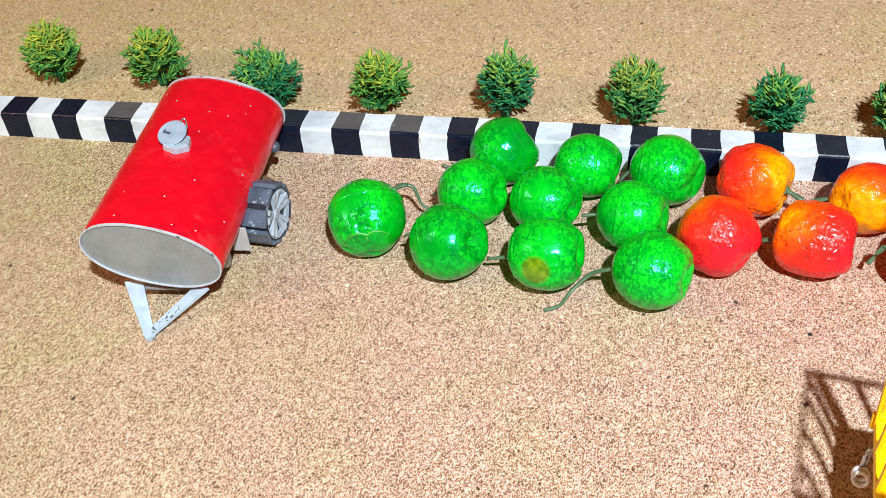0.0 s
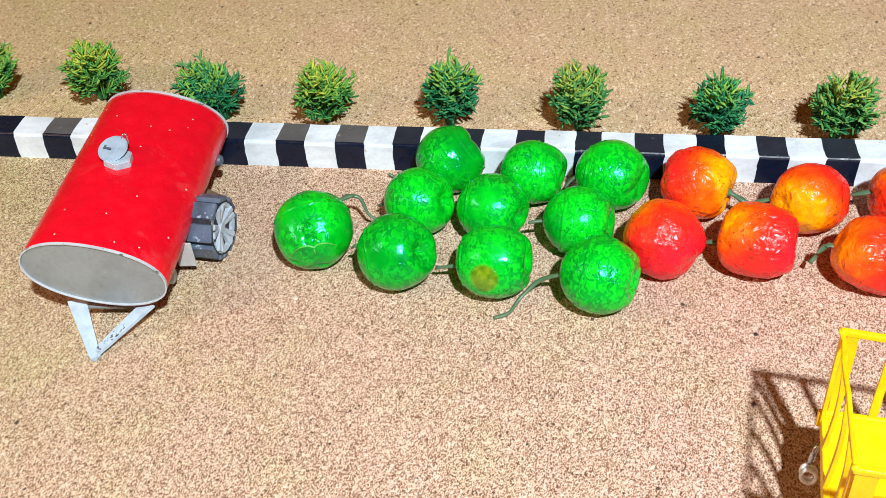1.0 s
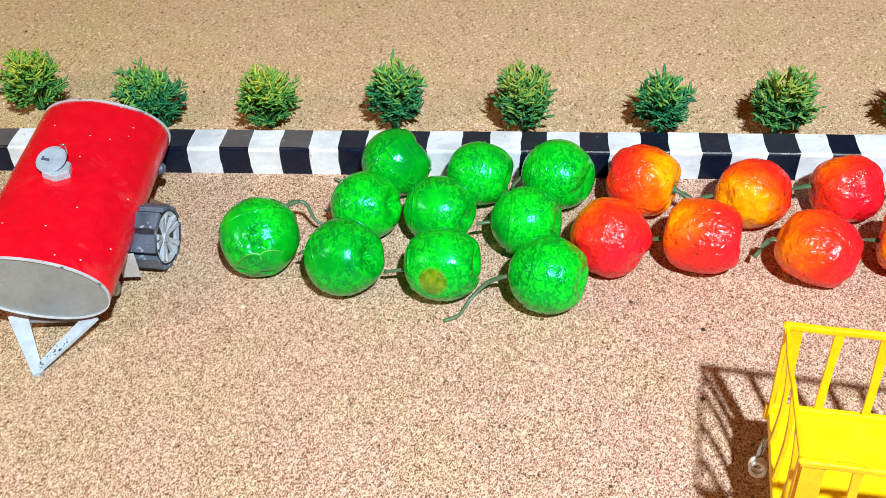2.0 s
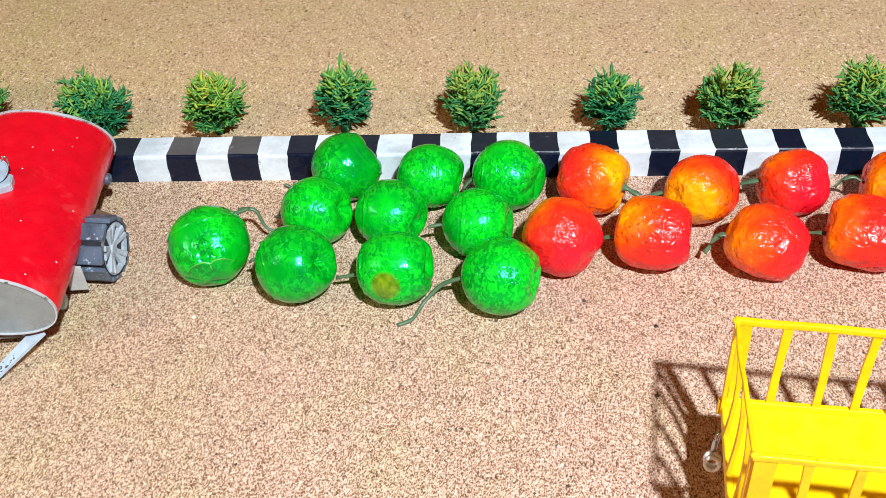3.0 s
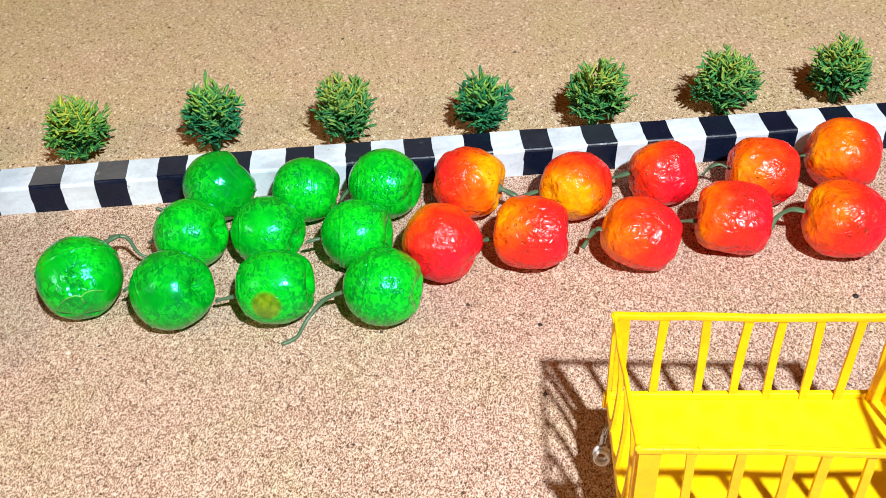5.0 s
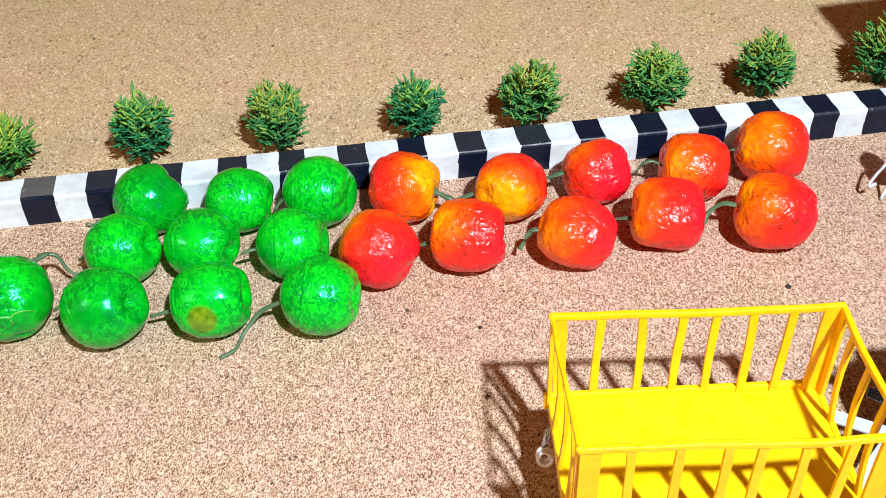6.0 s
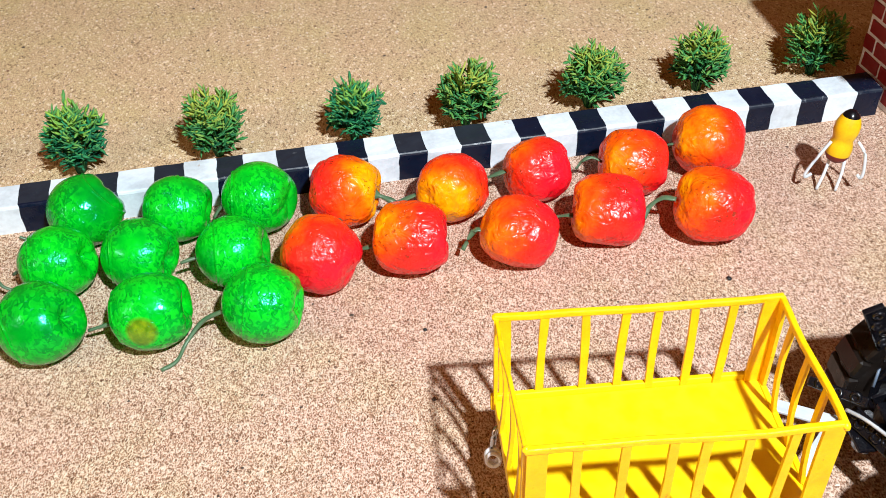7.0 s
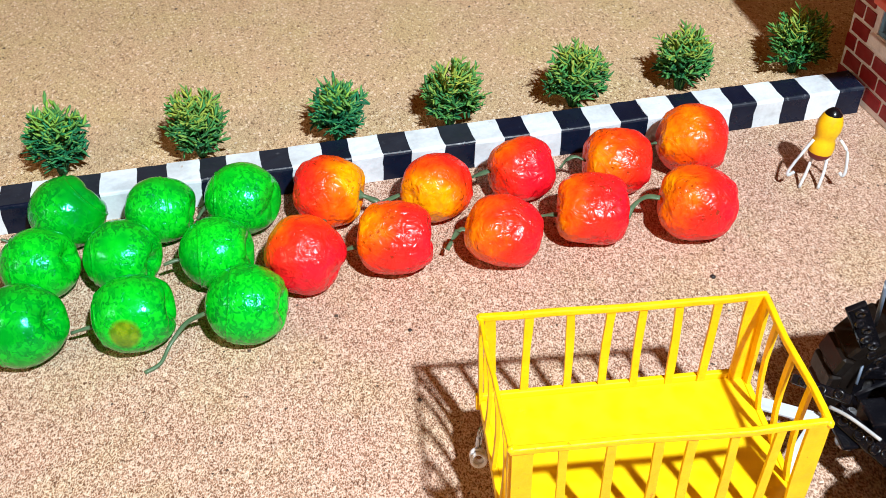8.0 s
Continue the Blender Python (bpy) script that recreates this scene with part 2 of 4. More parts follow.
BRIGHT_WIRE = paint("bright_tinned_wire", (0.80, 0.84, 0.88), 0.3, (0.45, 0.48, 0.5), -0.05, scale=300.0, metal=0.2)
CARD = paint("white_card", (0.52, 0.58, 0.64), 0.55, scale=60.0)
RIM = paint("worn_rim_paint", (0.50, 0.56, 0.60), 0.45, (0.10, 0.12, 0.13), 0.06, scale=70.0)
SEAM_GREEN = paint("seam_green_lacquer", (0.006, 0.46, 0.02), 0.30, (0.0, 0.22, 0.015), 0.04, scale=120.0)
# paler green of the rubbed fold, with its glint put into the colour
GLINT_GREEN = paint("rubbed_glint_lacquer", (0.10, 0.50, 0.06), 0.35, (0.34, 0.52, 0.16), 0.06, scale=160.0)
STEM = paint("green_wire_stem", (0.085, 0.165, 0.085), 0.42, (0.24, 0.30, 0.13), 0.0, scale=200.0)
BRICK = paint("brick_red_paint", (0.25, 0.007, 0.010), 0.55, (0.30, 0.035, 0.035), -0.02, scale=120.0)
MORTAR = paint("mortar_grey_paint", (0.86, 0.87, 0.90), 0.7, scale=120.0)
BLUE = paint("blue_frame_paint", (0.14, 0.34, 0.58), 0.5, scale=120.0)
PINK = paint("coral_paint", (0.85, 0.17, 0.14), 0.45, scale=120.0)
STOP_PANE = paint("brown_shutter_paint", (0.10, 0.045, 0.03), 0.5, scale=120.0)
TAR = paint("black_grit", (0.01, 0.01, 0.01), 0.5, scale=300.0)
PALE = paint("pale_chip", (0.66, 0.54, 0.42), 0.6, scale=300.0)
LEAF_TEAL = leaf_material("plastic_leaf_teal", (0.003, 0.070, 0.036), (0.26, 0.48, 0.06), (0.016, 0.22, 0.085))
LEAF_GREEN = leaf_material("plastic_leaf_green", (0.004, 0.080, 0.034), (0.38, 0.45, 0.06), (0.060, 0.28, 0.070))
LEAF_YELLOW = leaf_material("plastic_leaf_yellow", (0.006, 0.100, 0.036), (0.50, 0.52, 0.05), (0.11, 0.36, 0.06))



# ---- mesh helpers ----
def mesh_of(bm, name, mats, smooth=True):
    me = bpy.data.meshes.new(name)
    bm.to_mesh(me)
    bm.free()
    for m in mats if isinstance(mats, (list, tuple)) else [mats]:
        me.materials.append(m)
    if smooth:
        me.polygons.foreach_set("use_smooth", [True] * len(me.polygons))
    return me


def part(name, bm, mats, parent, label="", smooth=False, m=None):
    ob = new(name, mesh_of(bm, name, mats, smooth))
    ob.parent = parent
    if m is not None:
        ob.matrix_local = m
    return tagged(ob, label)


def thing(name, label, category, m=None, group="", kind=""):
    ob = new(name)
    ob.empty_display_size = 0.01
    if m is not None:
        ob.matrix_world = m
    return tagged(ob, label, category, group, kind)


def box(bm, x0, x1, y0, y1, z0, z1, bevel=0.0, m=None, segments=2):
    v = bmesh.ops.create_cube(bm, size=1.0, matrix=Matrix.LocRotScale(((x0 + x1) / 2, (y0 + y1) / 2, (z0 + z1) / 2), None, (x1 - x0, y1 - y0, z1 - z0)))["verts"]
    if bevel:
        e = list({e for a in v for e in a.link_edges})
        v = list({a for f in bmesh.ops.bevel(bm, geom=e, offset=bevel, segments=segments, affect="EDGES", profile=0.5)["faces"] for a in f.verts} | {a for a in v if a.is_valid})
    if m is not None:
        bmesh.ops.transform(bm, matrix=m, verts=v)
    return v


def tube(bm, points, radius, sides=8, taper=None, flat=1.0):
    """A round or flattened rod along points, closed at both ends."""
    pts = [Vector(p) for p in points]
    rings = []
    for k, p in enumerate(pts):
        d = (pts[min(k + 1, len(pts) - 1)] - pts[max(k - 1, 0)]).normalized()
        a = d.cross(Vector((0, 0, 1)) if abs(d.z) < 0.9 else Vector((0, 1, 0))).normalized()
        b = d.cross(a)
        r = radius * (taper[k] if taper else 1.0)
        rings.append([bm.verts.new(p + a * (r * math.cos(q)) + b * (r * flat * math.sin(q))) for q in (2 * math.pi * i / sides for i in range(sides))])
    for r0, r1 in zip(rings, rings[1:]):
        for i in range(sides):
            bm.faces.new((r0[i], r0[(i + 1) % sides], r1[(i + 1) % sides], r1[i]))
    bm.faces.new(rings[0][::-1])
    bm.faces.new(rings[-1])
    bmesh.ops.recalc_face_normals(bm, faces=bm.faces)


def curve(points, n=6):
    """Catmull-Rom points through the given ones."""
    p = [Vector(q) for q in points]
    p = [p[0] * 2 - p[1]] + p + [p[-1] * 2 - p[-2]]
    out = []
    for a, b, c, d in zip(p, p[1:], p[2:], p[3:]):
        for k in range(n):
            t = k / n
            out.append(0.5 * (2 * b + (c - a) * t + (2 * a - 5 * b + 4 * c - d) * t * t + (3 * b - a - 3 * c + d) * t ** 3))
    return out + [p[-2]]


def ring_solid(bm, profile, sides=32, m=None):
    """A body turned about the local y axis: profile rows of (radius, y), closed into a loop."""
    rows = []
    for r, y in profile:
        rows.append([bm.verts.new((r * math.cos(a), y, r * math.sin(a))) for a in (2 * math.pi * i / sides for i in range(sides))])
    n = len(rows)
    made = []
    for k in range(n):
        r0, r1 = rows[k], rows[(k + 1) % n]
        for i in range(sides):
            made.append(bm.faces.new((r0[i], r0[(i + 1) % sides], r1[(i + 1) % sides], r1[i])))
    bmesh.ops.recalc_face_normals(bm, faces=made)
    if m is not None:
        bmesh.ops.transform(bm, matrix=m, verts=[v for r in rows for v in r])


# ---- ground ----
def build_ground():
    bm = bmesh.new()
    bmesh.ops.create_grid(bm, x_segments=40, y_segments=40, size=1.0, matrix=Matrix.Translation((-0.02, 0.05, 0)) @ Matrix.Diagonal((0.72, 0.62, 1.0, 1.0)))
    rim = bmesh.ops.extrude_face_region(bm, geom=bm.faces[:])
    bmesh.ops.translate(bm, vec=(0, 0, -0.018), verts=[v for v in rim["geom"] if isinstance(v, bmesh.types.BMVert)])
    bmesh.ops.recalc_face_normals(bm, faces=bm.faces)
    ob = new("ground", mesh_of(bm, "ground", SAND))
    tagged(ob, "pale brown coarse sand spread flat over the table", "ground", kind="structure")


def build_grit():
    """Loose coarse grains lying on the sand."""
    rnd = random.Random(11)
    verts, faces, slots = [], [], []
    for k in range(7600):
        x, y = rnd.uniform(-0.40, 0.33), rnd.uniform(-0.26, 0.34)
        if -0.001 < y < 0.018:
            continue
        r = rnd.uniform(0.00025, 0.00070) * (1.6 if rnd.random() < 0.05 else 1.0)
        b = len(verts)
        a = rnd.uniform(0, 6.28)
        h = rnd.uniform(0.5, 0.9)
        for i in range(4):
            q = a + i * math.pi / 2
            s = rnd.uniform(0.75, 1.25)
            verts.append((x + r * s * math.cos(q), y + r * s * math.sin(q), r * 0.2 * h))
        verts.append((x, y, r * 1.1 * h))
        verts.append((x, y, -r * 0.4))
        for i in range(4):
            j = (i + 1) % 4
            faces += [(b + i, b + j, b + 4), (b + j, b + i, b + 5)]
            slots += [k % 5, k % 5]
    me = bpy.data.meshes.new("grit")
    me.from_pydata(verts, [], faces)
    for m in GRIT:
        me.materials.append(m)
    me.polygons.foreach_set("material_index", slots)
    tagged(new("grit", me), "loose pale and dark grains of sand on the ground", "sand grains", kind="stuff")


# ---- kerb ----
KERB_H, KERB_D = 0.0143, 0.0163
BLACK_ENDS = [-0.390, -0.360, -0.330, -0.302, -0.271, -0.2415, -0.2117, -0.1817, -0.1522, -0.1235, -0.0969, -0.0681, -0.0395,
              -0.0137, 0.0139, 0.0405, 0.067, 0.0964, 0.1217, 0.1507, 0.178, 0.206, 0.2318, 0.2585, 0.2865]


def build_kerb():
    kerb = thing("kerb", "low kerb of black and white painted blocks", "kerb", kind="structure")
    rnd = random.Random(5)
    # outline of the kerb from the front foot over the rounded edge to the back foot
    front = [(0.0, KERB_H * 0.90 * k / 5) for k in range(6)]
    edge = [(0.0003, KERB_H - 0.0006), (0.0007, KERB_H - 0.0001)]
    top = [(0.0014 + (KERB_D - 0.0022) * k / 5, KERB_H) for k in range(6)]
    outline = front + edge + top + [(KERB_D, KERB_H - 0.0006), (KERB_D, 0.0)]

    def seam(x):
        """One hand-painted border between two colours: its drift along the outline."""
        lean, bow, shift = rnd.uniform(-0.0008, 0.0008), rnd.uniform(0.0001, 0.0009), rnd.uniform(0, 40)
        line = []
        for k in range(len(outline)):
            u = k / (len(outline) - 1)
            line.append(x + lean * (u - 0.5) + bow * math.exp(-((u - 0.42) / 0.16) ** 2) + 0.00045 * noise.noise(Vector((shift, u * 7.0, 0))))
        return line

    def block(a, b, mats, slots):
        bm = bmesh.new()
        dy, dz = rnd.uniform(-0.00015, 0.0002), rnd.uniform(-0.0002, 0.0002)
        rows = []
        for u in (0.0, 0.33, 0.67, 1.0):
            row = []
            for k, (y, z) in enumerate(outline):
                q = noise.noise(Vector(((a[k] + (b[k] - a[k]) * u) * 260, y * 300, z * 300)))
                row.append(bm.verts.new((a[k] + (b[k] - a[k]) * u, y + dy + 0.00022 * q * (z > 0.001), (z + dz + 0.00022 * q) if z > 0 else 0.0)))
            rows.append(row)
        n = len(outline)
        for r0, r1 in zip(rows, rows[1:]):
            for k in range(n):
                f = bm.faces.new((r0[k], r1[k], r1[(k + 1) % n], r0[(k + 1) % n]))
                f.material_index = slots[0] if k < 5 else slots[1] if k < 8 else slots[2]
        bm.faces.new(rows[0])
        bm.faces.new(rows[-1][::-1])
        bmesh.ops.recalc_face_normals(bm, faces=bm.faces)
        part("block", bm, mats, kerb, smooth=False)

    paints = [KERB_WHITE, KERB_BLACK, KERB_GREY, KERB_EDGE, KERB_LIT_TOP]
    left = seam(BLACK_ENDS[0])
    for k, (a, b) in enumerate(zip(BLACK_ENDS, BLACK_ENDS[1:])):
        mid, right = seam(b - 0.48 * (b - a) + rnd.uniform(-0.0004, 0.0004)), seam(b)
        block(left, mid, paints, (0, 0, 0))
        # three blocks have faded grey tops; slate tops paint in light from above
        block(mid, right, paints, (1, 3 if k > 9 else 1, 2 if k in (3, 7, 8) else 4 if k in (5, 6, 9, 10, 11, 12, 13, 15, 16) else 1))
        left = right


# ---- fruit ----
def fruit(kind, x, y, r, dent, stem_to, yellow=None, seed=0, squash=0.96, mat=None, seam=None, lumps=(), box_like=2.0, hollow=None, creases=1.0, flare=0.0, ridge=()):
    """One artificial fruit: a lumpy ball with a dent at one end and a wire stem at the other."""
    seed_v = Vector((seed * 1.37, seed * 0.73, seed * 2.11))
    turn = Matrix.Identity(3)
    if yellow:
        turn = (-Vector(yellow)).to_track_quat("X", "Z").to_matrix()
    dent, inv = Vector(dent).normalized(), turn.inverted()
    across = dent.orthogonal().normalized()
    other = dent.cross(across)
    place = Matrix.LocRotScale((x, y, r * squash * 0.985), turn.to_quaternion(), None)
    red = kind == "red"
    ob = thing("red_fruit" if red else "green_fruit",
               ("glossy wrinkled red and orange artificial fruit lying on the sand" if red else "glossy bright green artificial fruit lying on the sand"),
               "artificial fruit", place, "red fruits in two rows" if red else "heap of green fruits")
    bm = bmesh.new()
    bmesh.ops.create_icosphere(bm, subdivisions=6, radius=1.0)
    back = -dent
    seam_to = Vector(seam[:3]).normalized() if seam else None
    hollow = hollow if hollow is not None else (0.26 if red else 0.36)
    for v in bm.verts:
        n = v.co.normalized()
        w = turn @ n
        k = 1.0 + (0.060 if red else 0.022) * noise.noise(w * 1.25 + seed_v) + (0.030 if red else 0.012) * noise.noise(w * 3.1 + seed_v)
        k += (0.010 if red else 0.004) * noise.noise(w * 8.0 + seed_v)
        a = w.angle(dent)
        if box_like > 2.0:
            # flat ends and full shoulders, with four soft lobes round the axis
            k *= 0.965 * (abs(math.cos(a)) ** box_like + abs(math.sin(a)) ** box_like) ** (-1.0 / box_like)
            k += 0.018 * math.sin(a) ** 2 * math.cos(4.0 * math.atan2(w.dot(other), w.dot(across)) + seed)
        # the dent is a pinch with lobes running out of it
        swirl = math.atan2(w.dot(other), w.dot(across))
        k *= 1.0 - hollow * math.exp(-(a / 0.30) ** 2) + 0.045 * math.exp(-((a - 0.62) / 0.28) ** 2)
        k -= 0.060 * math.exp(-((a - 0.40) / 0.26) ** 2) * max(0.0, math.cos(2.5 * swirl + seed * 1.9)) ** 6
        b = w.angle(back)
        k *= 1.0 - 0.10 * math.exp(-(b / 0.22) ** 2)
        if red:
            fold = abs(noise.noise(w * 2.6 + seed_v * 1.7 + 0.35 * noise.noise_vector(w * 4.0 + seed_v)))
            fine = abs(noise.noise(w * 6.5 - seed_v + 0.4 * noise.noise_vector(w * 8.0 + seed_v)))
            k -= 0.012 * creases * math.exp(-(fine / 0.07) ** 2) * max(0.0, min(1.0, 0.3 + 2.0 * noise.noise(w * 2.4 + seed_v * 2)))
            k -= 0.030 * creases * math.exp(-(fold / 0.045) ** 2) * max(0.0, min(1.0, 0.35 + 1.6 * noise.noise(w * 1.9 - seed_v)))
        else:
            fold = abs(noise.noise(Vector((w.x * 9.0, w.y * 6.0, w.z * 5.0)) + seed_v * 1.7 + 0.5 * noise.noise_vector(w * 6.0 + seed_v)))
            k -= 0.009 * math.exp(-(fold / 0.06) ** 2) * max(0.0, min(1.0, 0.4 + 1.8 * noise.noise(w * 2.3 - seed_v)))
        for to, size, wide in lumps:
            q = w.angle(to) / wide
            if q < 2.5:
                k += size * math.exp(-q * q)
        if seam:
            s = w.dot(seam_to) - seam[3] + 0.02 * noise.noise(w * 2.0 + seed_v)
            k += 0.026 * math.exp(-(s / 0.017) ** 2) - 0.014 * math.exp(-((s - 0.05) / 0.025) ** 2) - 0.010 * math.exp(-((s + 0.05) / 0.025) ** 2) - seam[4] * math.tanh(s / 0.02)
        p = w * (r * k)
        p.z *= squash
        v.co = inv @ p
    # moulding seam and rubbed folds with painted glints follow the skin
    skin = np.array([v.co for v in bm.verts])
    ways = skin / np.linalg.norm(skin, axis=1)[:, None]

    def on_skin(line):
        pts = []
        for d in line:
            to = np.array((inv @ d).normalized())
            near = np.argsort(ways @ to)[-6:]
            pts.append(Vector(to) * float(np.linalg.norm(skin[near], axis=1).mean()))
        return pts

    ridges = [on_skin(line) for line in ridge]
    rim = []
    if seam:
        e1 = seam_to.orthogonal().normalized()
        e2 = seam_to.cross(e1)
        wide = math.sqrt(1.0 - seam[3] ** 2)
        rim = on_skin([seam_to * seam[3] + (e1 * math.cos(q) + e2 * math.sin(q)) * wide for q in (2 * math.pi * k / 36 for k in range(37))])
    body = part("body", bm, mat or (RED if red else GREEN), ob, smooth=True)
    for line in ridges:
        bm = bmesh.new()
        n = len(line)
        tube(bm, curve(line, 4), 0.00034, 6, [0.35 + 0.65 * math.sin(math.pi * (k + 0.5) / (4 * n - 3)) for k in range(4 * n - 3)])
        part("fold_ridge", bm, GLINT_GREEN, body, "pale rubbed ridge of a fold, its glint painted in", smooth=True)
    if rim:
        bm = bmesh.new()
        tube(bm, curve(rim, 2), 0.00022 if ridges else 0.00011, 6)
        part("moulding_seam", bm, SEAM_GREEN, body, "thin raised moulding seam", smooth=True)
    if stem_to:
        bm = bmesh.new()
        pts = [inv @ (Vector(q) - place.translation) for q in stem_to]
        pts = curve(pts, 5)
        n = len(pts)
        if red:
            tube(bm, pts, 0.0013, 8, [1.15 - 0.35 * k / n + 0.25 * math.sin(9.0 * k / n + seed) + flare * max(0.0, 1 - 3.0 * k / n) for k in range(n)], 0.42 if not flare else 0.8)
        else:
            tube(bm, pts, 0.00085, 8, [1.25 - 0.40 * k / n + 0.12 * math.sin(11.0 * k / n + seed) for k in range(n)], 0.8)
        part("stem", bm, STEM, ob, "green plastic-coated wire stem", smooth=True)
    return ob


def stained_green():
    """Green lacquer with one yellow-brown bare spot."""
    m = GREEN.copy()
    m.name = "green_lacquer_with_bare_spot"
    t = m.node_tree
    shader = t.nodes["Principled BSDF"]
    co = t.nodes.new("ShaderNodeTexCoord").outputs["Object"]
    d = t.nodes.new("ShaderNodeVectorMath")
    d.operation = "DISTANCE"
    t.links.new(co, d.inputs[0])
    d.inputs[1].default_value = (-0.0022, -0.0140, 0.0032)
    wob = t.nodes.new("ShaderNodeTexNoise")
    wob.inputs["Scale"].default_value = 300.0
    t.links.new(co, wob.inputs["Vector"])
    s = t.nodes.new("ShaderNodeMath")
    s.operation = "MULTIPLY_ADD"
    t.links.new(wob.outputs["Fac"], s.inputs[0])
    s.inputs[1].default_value = 0.0016
    t.links.new(d.outputs["Value"], s.inputs[2])
    ramp = t.nodes.new("ShaderNodeValToRGB")
    ramp.color_ramp.elements[0].position, ramp.color_ramp.elements[0].color = 0.32, (0.9, 0.9, 0.9, 1)
    ramp.color_ramp.elements[1].position, ramp.color_ramp.elements[1].color = 0.43, (0, 0, 0, 1)
    wide = t.nodes.new("ShaderNodeMath")
    wide.operation = "MULTIPLY"
    t.links.new(s.outputs[0], wide.inputs[0])
    wide.inputs[1].default_value = 60.0
    t.links.new(wide.outputs[0], ramp.inputs[0])
    mix = t.nodes.new("ShaderNodeMix")
    mix.data_type = "RGBA"
    t.links.new(ramp.outputs[0], mix.inputs["Factor"])
    t.links.new(shader.inputs["Base Color"].links[0].from_socket, mix.inputs["A"])
    tone = t.nodes.new("ShaderNodeValToRGB")
    tone.color_ramp.elements[0].position, tone.color_ramp.elements[0].color = 0.35, (0.09, 0.16, 0.004, 1)
    tone.color_ramp.elements[1].position, tone.color_ramp.elements[1].color = 0.62, (0.21, 0.29, 0.006, 1)
    t.links.new(wob.outputs["Fac"], tone.inputs[0])
    t.links.new(tone.outputs[0], mix.inputs["B"])
    t.links.new(mix.outputs["Result"], shader.inputs["Base Color"])
    return m


def left_stem(x, y, r, dx, dy, z0, z1):
    """A short stem out of the left side of a fruit."""
    return [(x - r * 0.82, y + dy * 0.2, z0), (x - r * 1.05, y + dy * 0.5, (z0 + z1) / 2 + 0.001), (x - r - dx, y + dy, z1)]


def build_fruits():
    def green(x, y, r, dent, stem, seam, seed, **more):
        fruit("green", x, y, r, dent, stem, seed=seed, seam=seam, squash=0.97, **more)

    # the fruit beside the trailer shows its dented end: a knob over a drooping fold
    middle, rightward, up = Vector((0.26, -0.74, 0.62)), Vector((0.94, 0.34, 0.0)), Vector((-0.21, 0.58, 0.78))

    def facing(a, b):
        return (middle * math.sqrt(max(0.0, 1 - a * a - b * b)) + rightward * a + up * b).normalized()

    def brow(u):
        return facing(-0.05 + u, -0.42 + 0.60 * abs(u) - 1.35 * u * u)

    steps = (-0.54, -0.43, -0.32, -0.21, -0.10, 0.0, 0.10, 0.21, 0.32, 0.43, 0.54)
    folds = [(facing(-0.10, 0.08), 0.100, 0.17), (facing(-0.10, 0.08), -0.080, 0.40), (facing(-0.06, -0.24), -0.080, 0.15), (facing(-0.36, -0.24), 0.050, 0.18), (facing(0.26, -0.24), 0.050, 0.18)]
    folds += [(brow(u), 0.034, 0.065) for u in steps]
    brows = [[brow(u) for u in steps], [facing(-0.05, -0.39), facing(-0.05, -0.50), facing(-0.04, -0.60)]]
    green(-0.1300, -0.0643, 0.0166, (0.05, -0.80, -0.30), [(-0.1235, -0.0530, 0.0215), (-0.1200, -0.0478, 0.0200), (-0.1172, -0.0452, 0.0196), (-0.1215, -0.0435, 0.0170), (-0.1205, -0.0415, 0.0165), (-0.1155, -0.0410, 0.0150), (-0.1120, -0.0435, 0.0085), (-0.1085, -0.0440, 0.0060)],
          (-0.297, 0.829, 0.42, 0.27, -0.010), 1, lumps=folds, hollow=0.0, mat=GREEN_DEEP, ridge=brows)
    green(-0.0927, -0.0755, 0.0160, (0.80, -0.30, 0.36), left_stem(-0.0927, -0.0755, 0.016, 0.003, 0.003, 0.017, 0.014), (-0.9, -0.2, -0.1, 0.66, 0.004), 2, mat=GREEN_SMOOTH)
    green(-0.0523, -0.0779, 0.0157, (0.95, -0.10, 0.12), left_stem(-0.0523, -0.0779, 0.0157, 0.0085, 0.001, 0.011, 0.009), (-0.95, 0.05, -0.1, 0.74, 0.004), 3, mat=stained_green(), box_like=2.2)
    green(-0.0106, -0.0826, 0.0156, (0.96, -0.30, 0.05), [(-0.0236, -0.0826, 0.0145), (-0.0264, -0.0829, 0.0140), (-0.0341, -0.0812, 0.0090), (-0.0410, -0.0852, 0.0035), (-0.0452, -0.0922, 0.0012), (-0.0510, -0.0956, 0.0010)],
          (-0.90, 0.1, 0.15, 0.42, 0.004), 4)
    green(-0.0895, -0.0408, 0.0150, (0.88, -0.2, 0.25), left_stem(-0.0895, -0.0408, 0.015, 0.004, 0.004, 0.012, 0.008), (-0.95, -0.05, 0.1, 0.62, 0.004), 5)
    green(-0.0574, -0.0430, 0.0150, (0.90, -0.45, -0.05), None, (-0.95, 0.0, 0.1, 0.70, 0.004), 6)
    green(-0.0205, -0.0497, 0.0149, (0.93, -0.15, 0.10), left_stem(-0.0205, -0.0497, 0.0149, 0.006, -0.002, 0.013, 0.014), (-0.9, 0.0, 0.1, 0.46, 0.004), 7)
    green(-0.0806, -0.0103, 0.0154, (0.75, 0.45, 0.35), [(-0.0930, -0.0125, 0.010), (-0.0985, -0.0105, 0.006), (-0.1065, -0.0075, 0.0015), (-0.1110, -0.0068, 0.0030)], (0.75, 0.35, 0.45, 0.66, 0.006), 8, mat=GREEN_SMOOTH)
    green(-0.0423, -0.0167, 0.0149, (0.97, -0.2, -0.1), None, (0.95, 0.15, -0.2, 0.05, 0.003), 9, box_like=2.2)
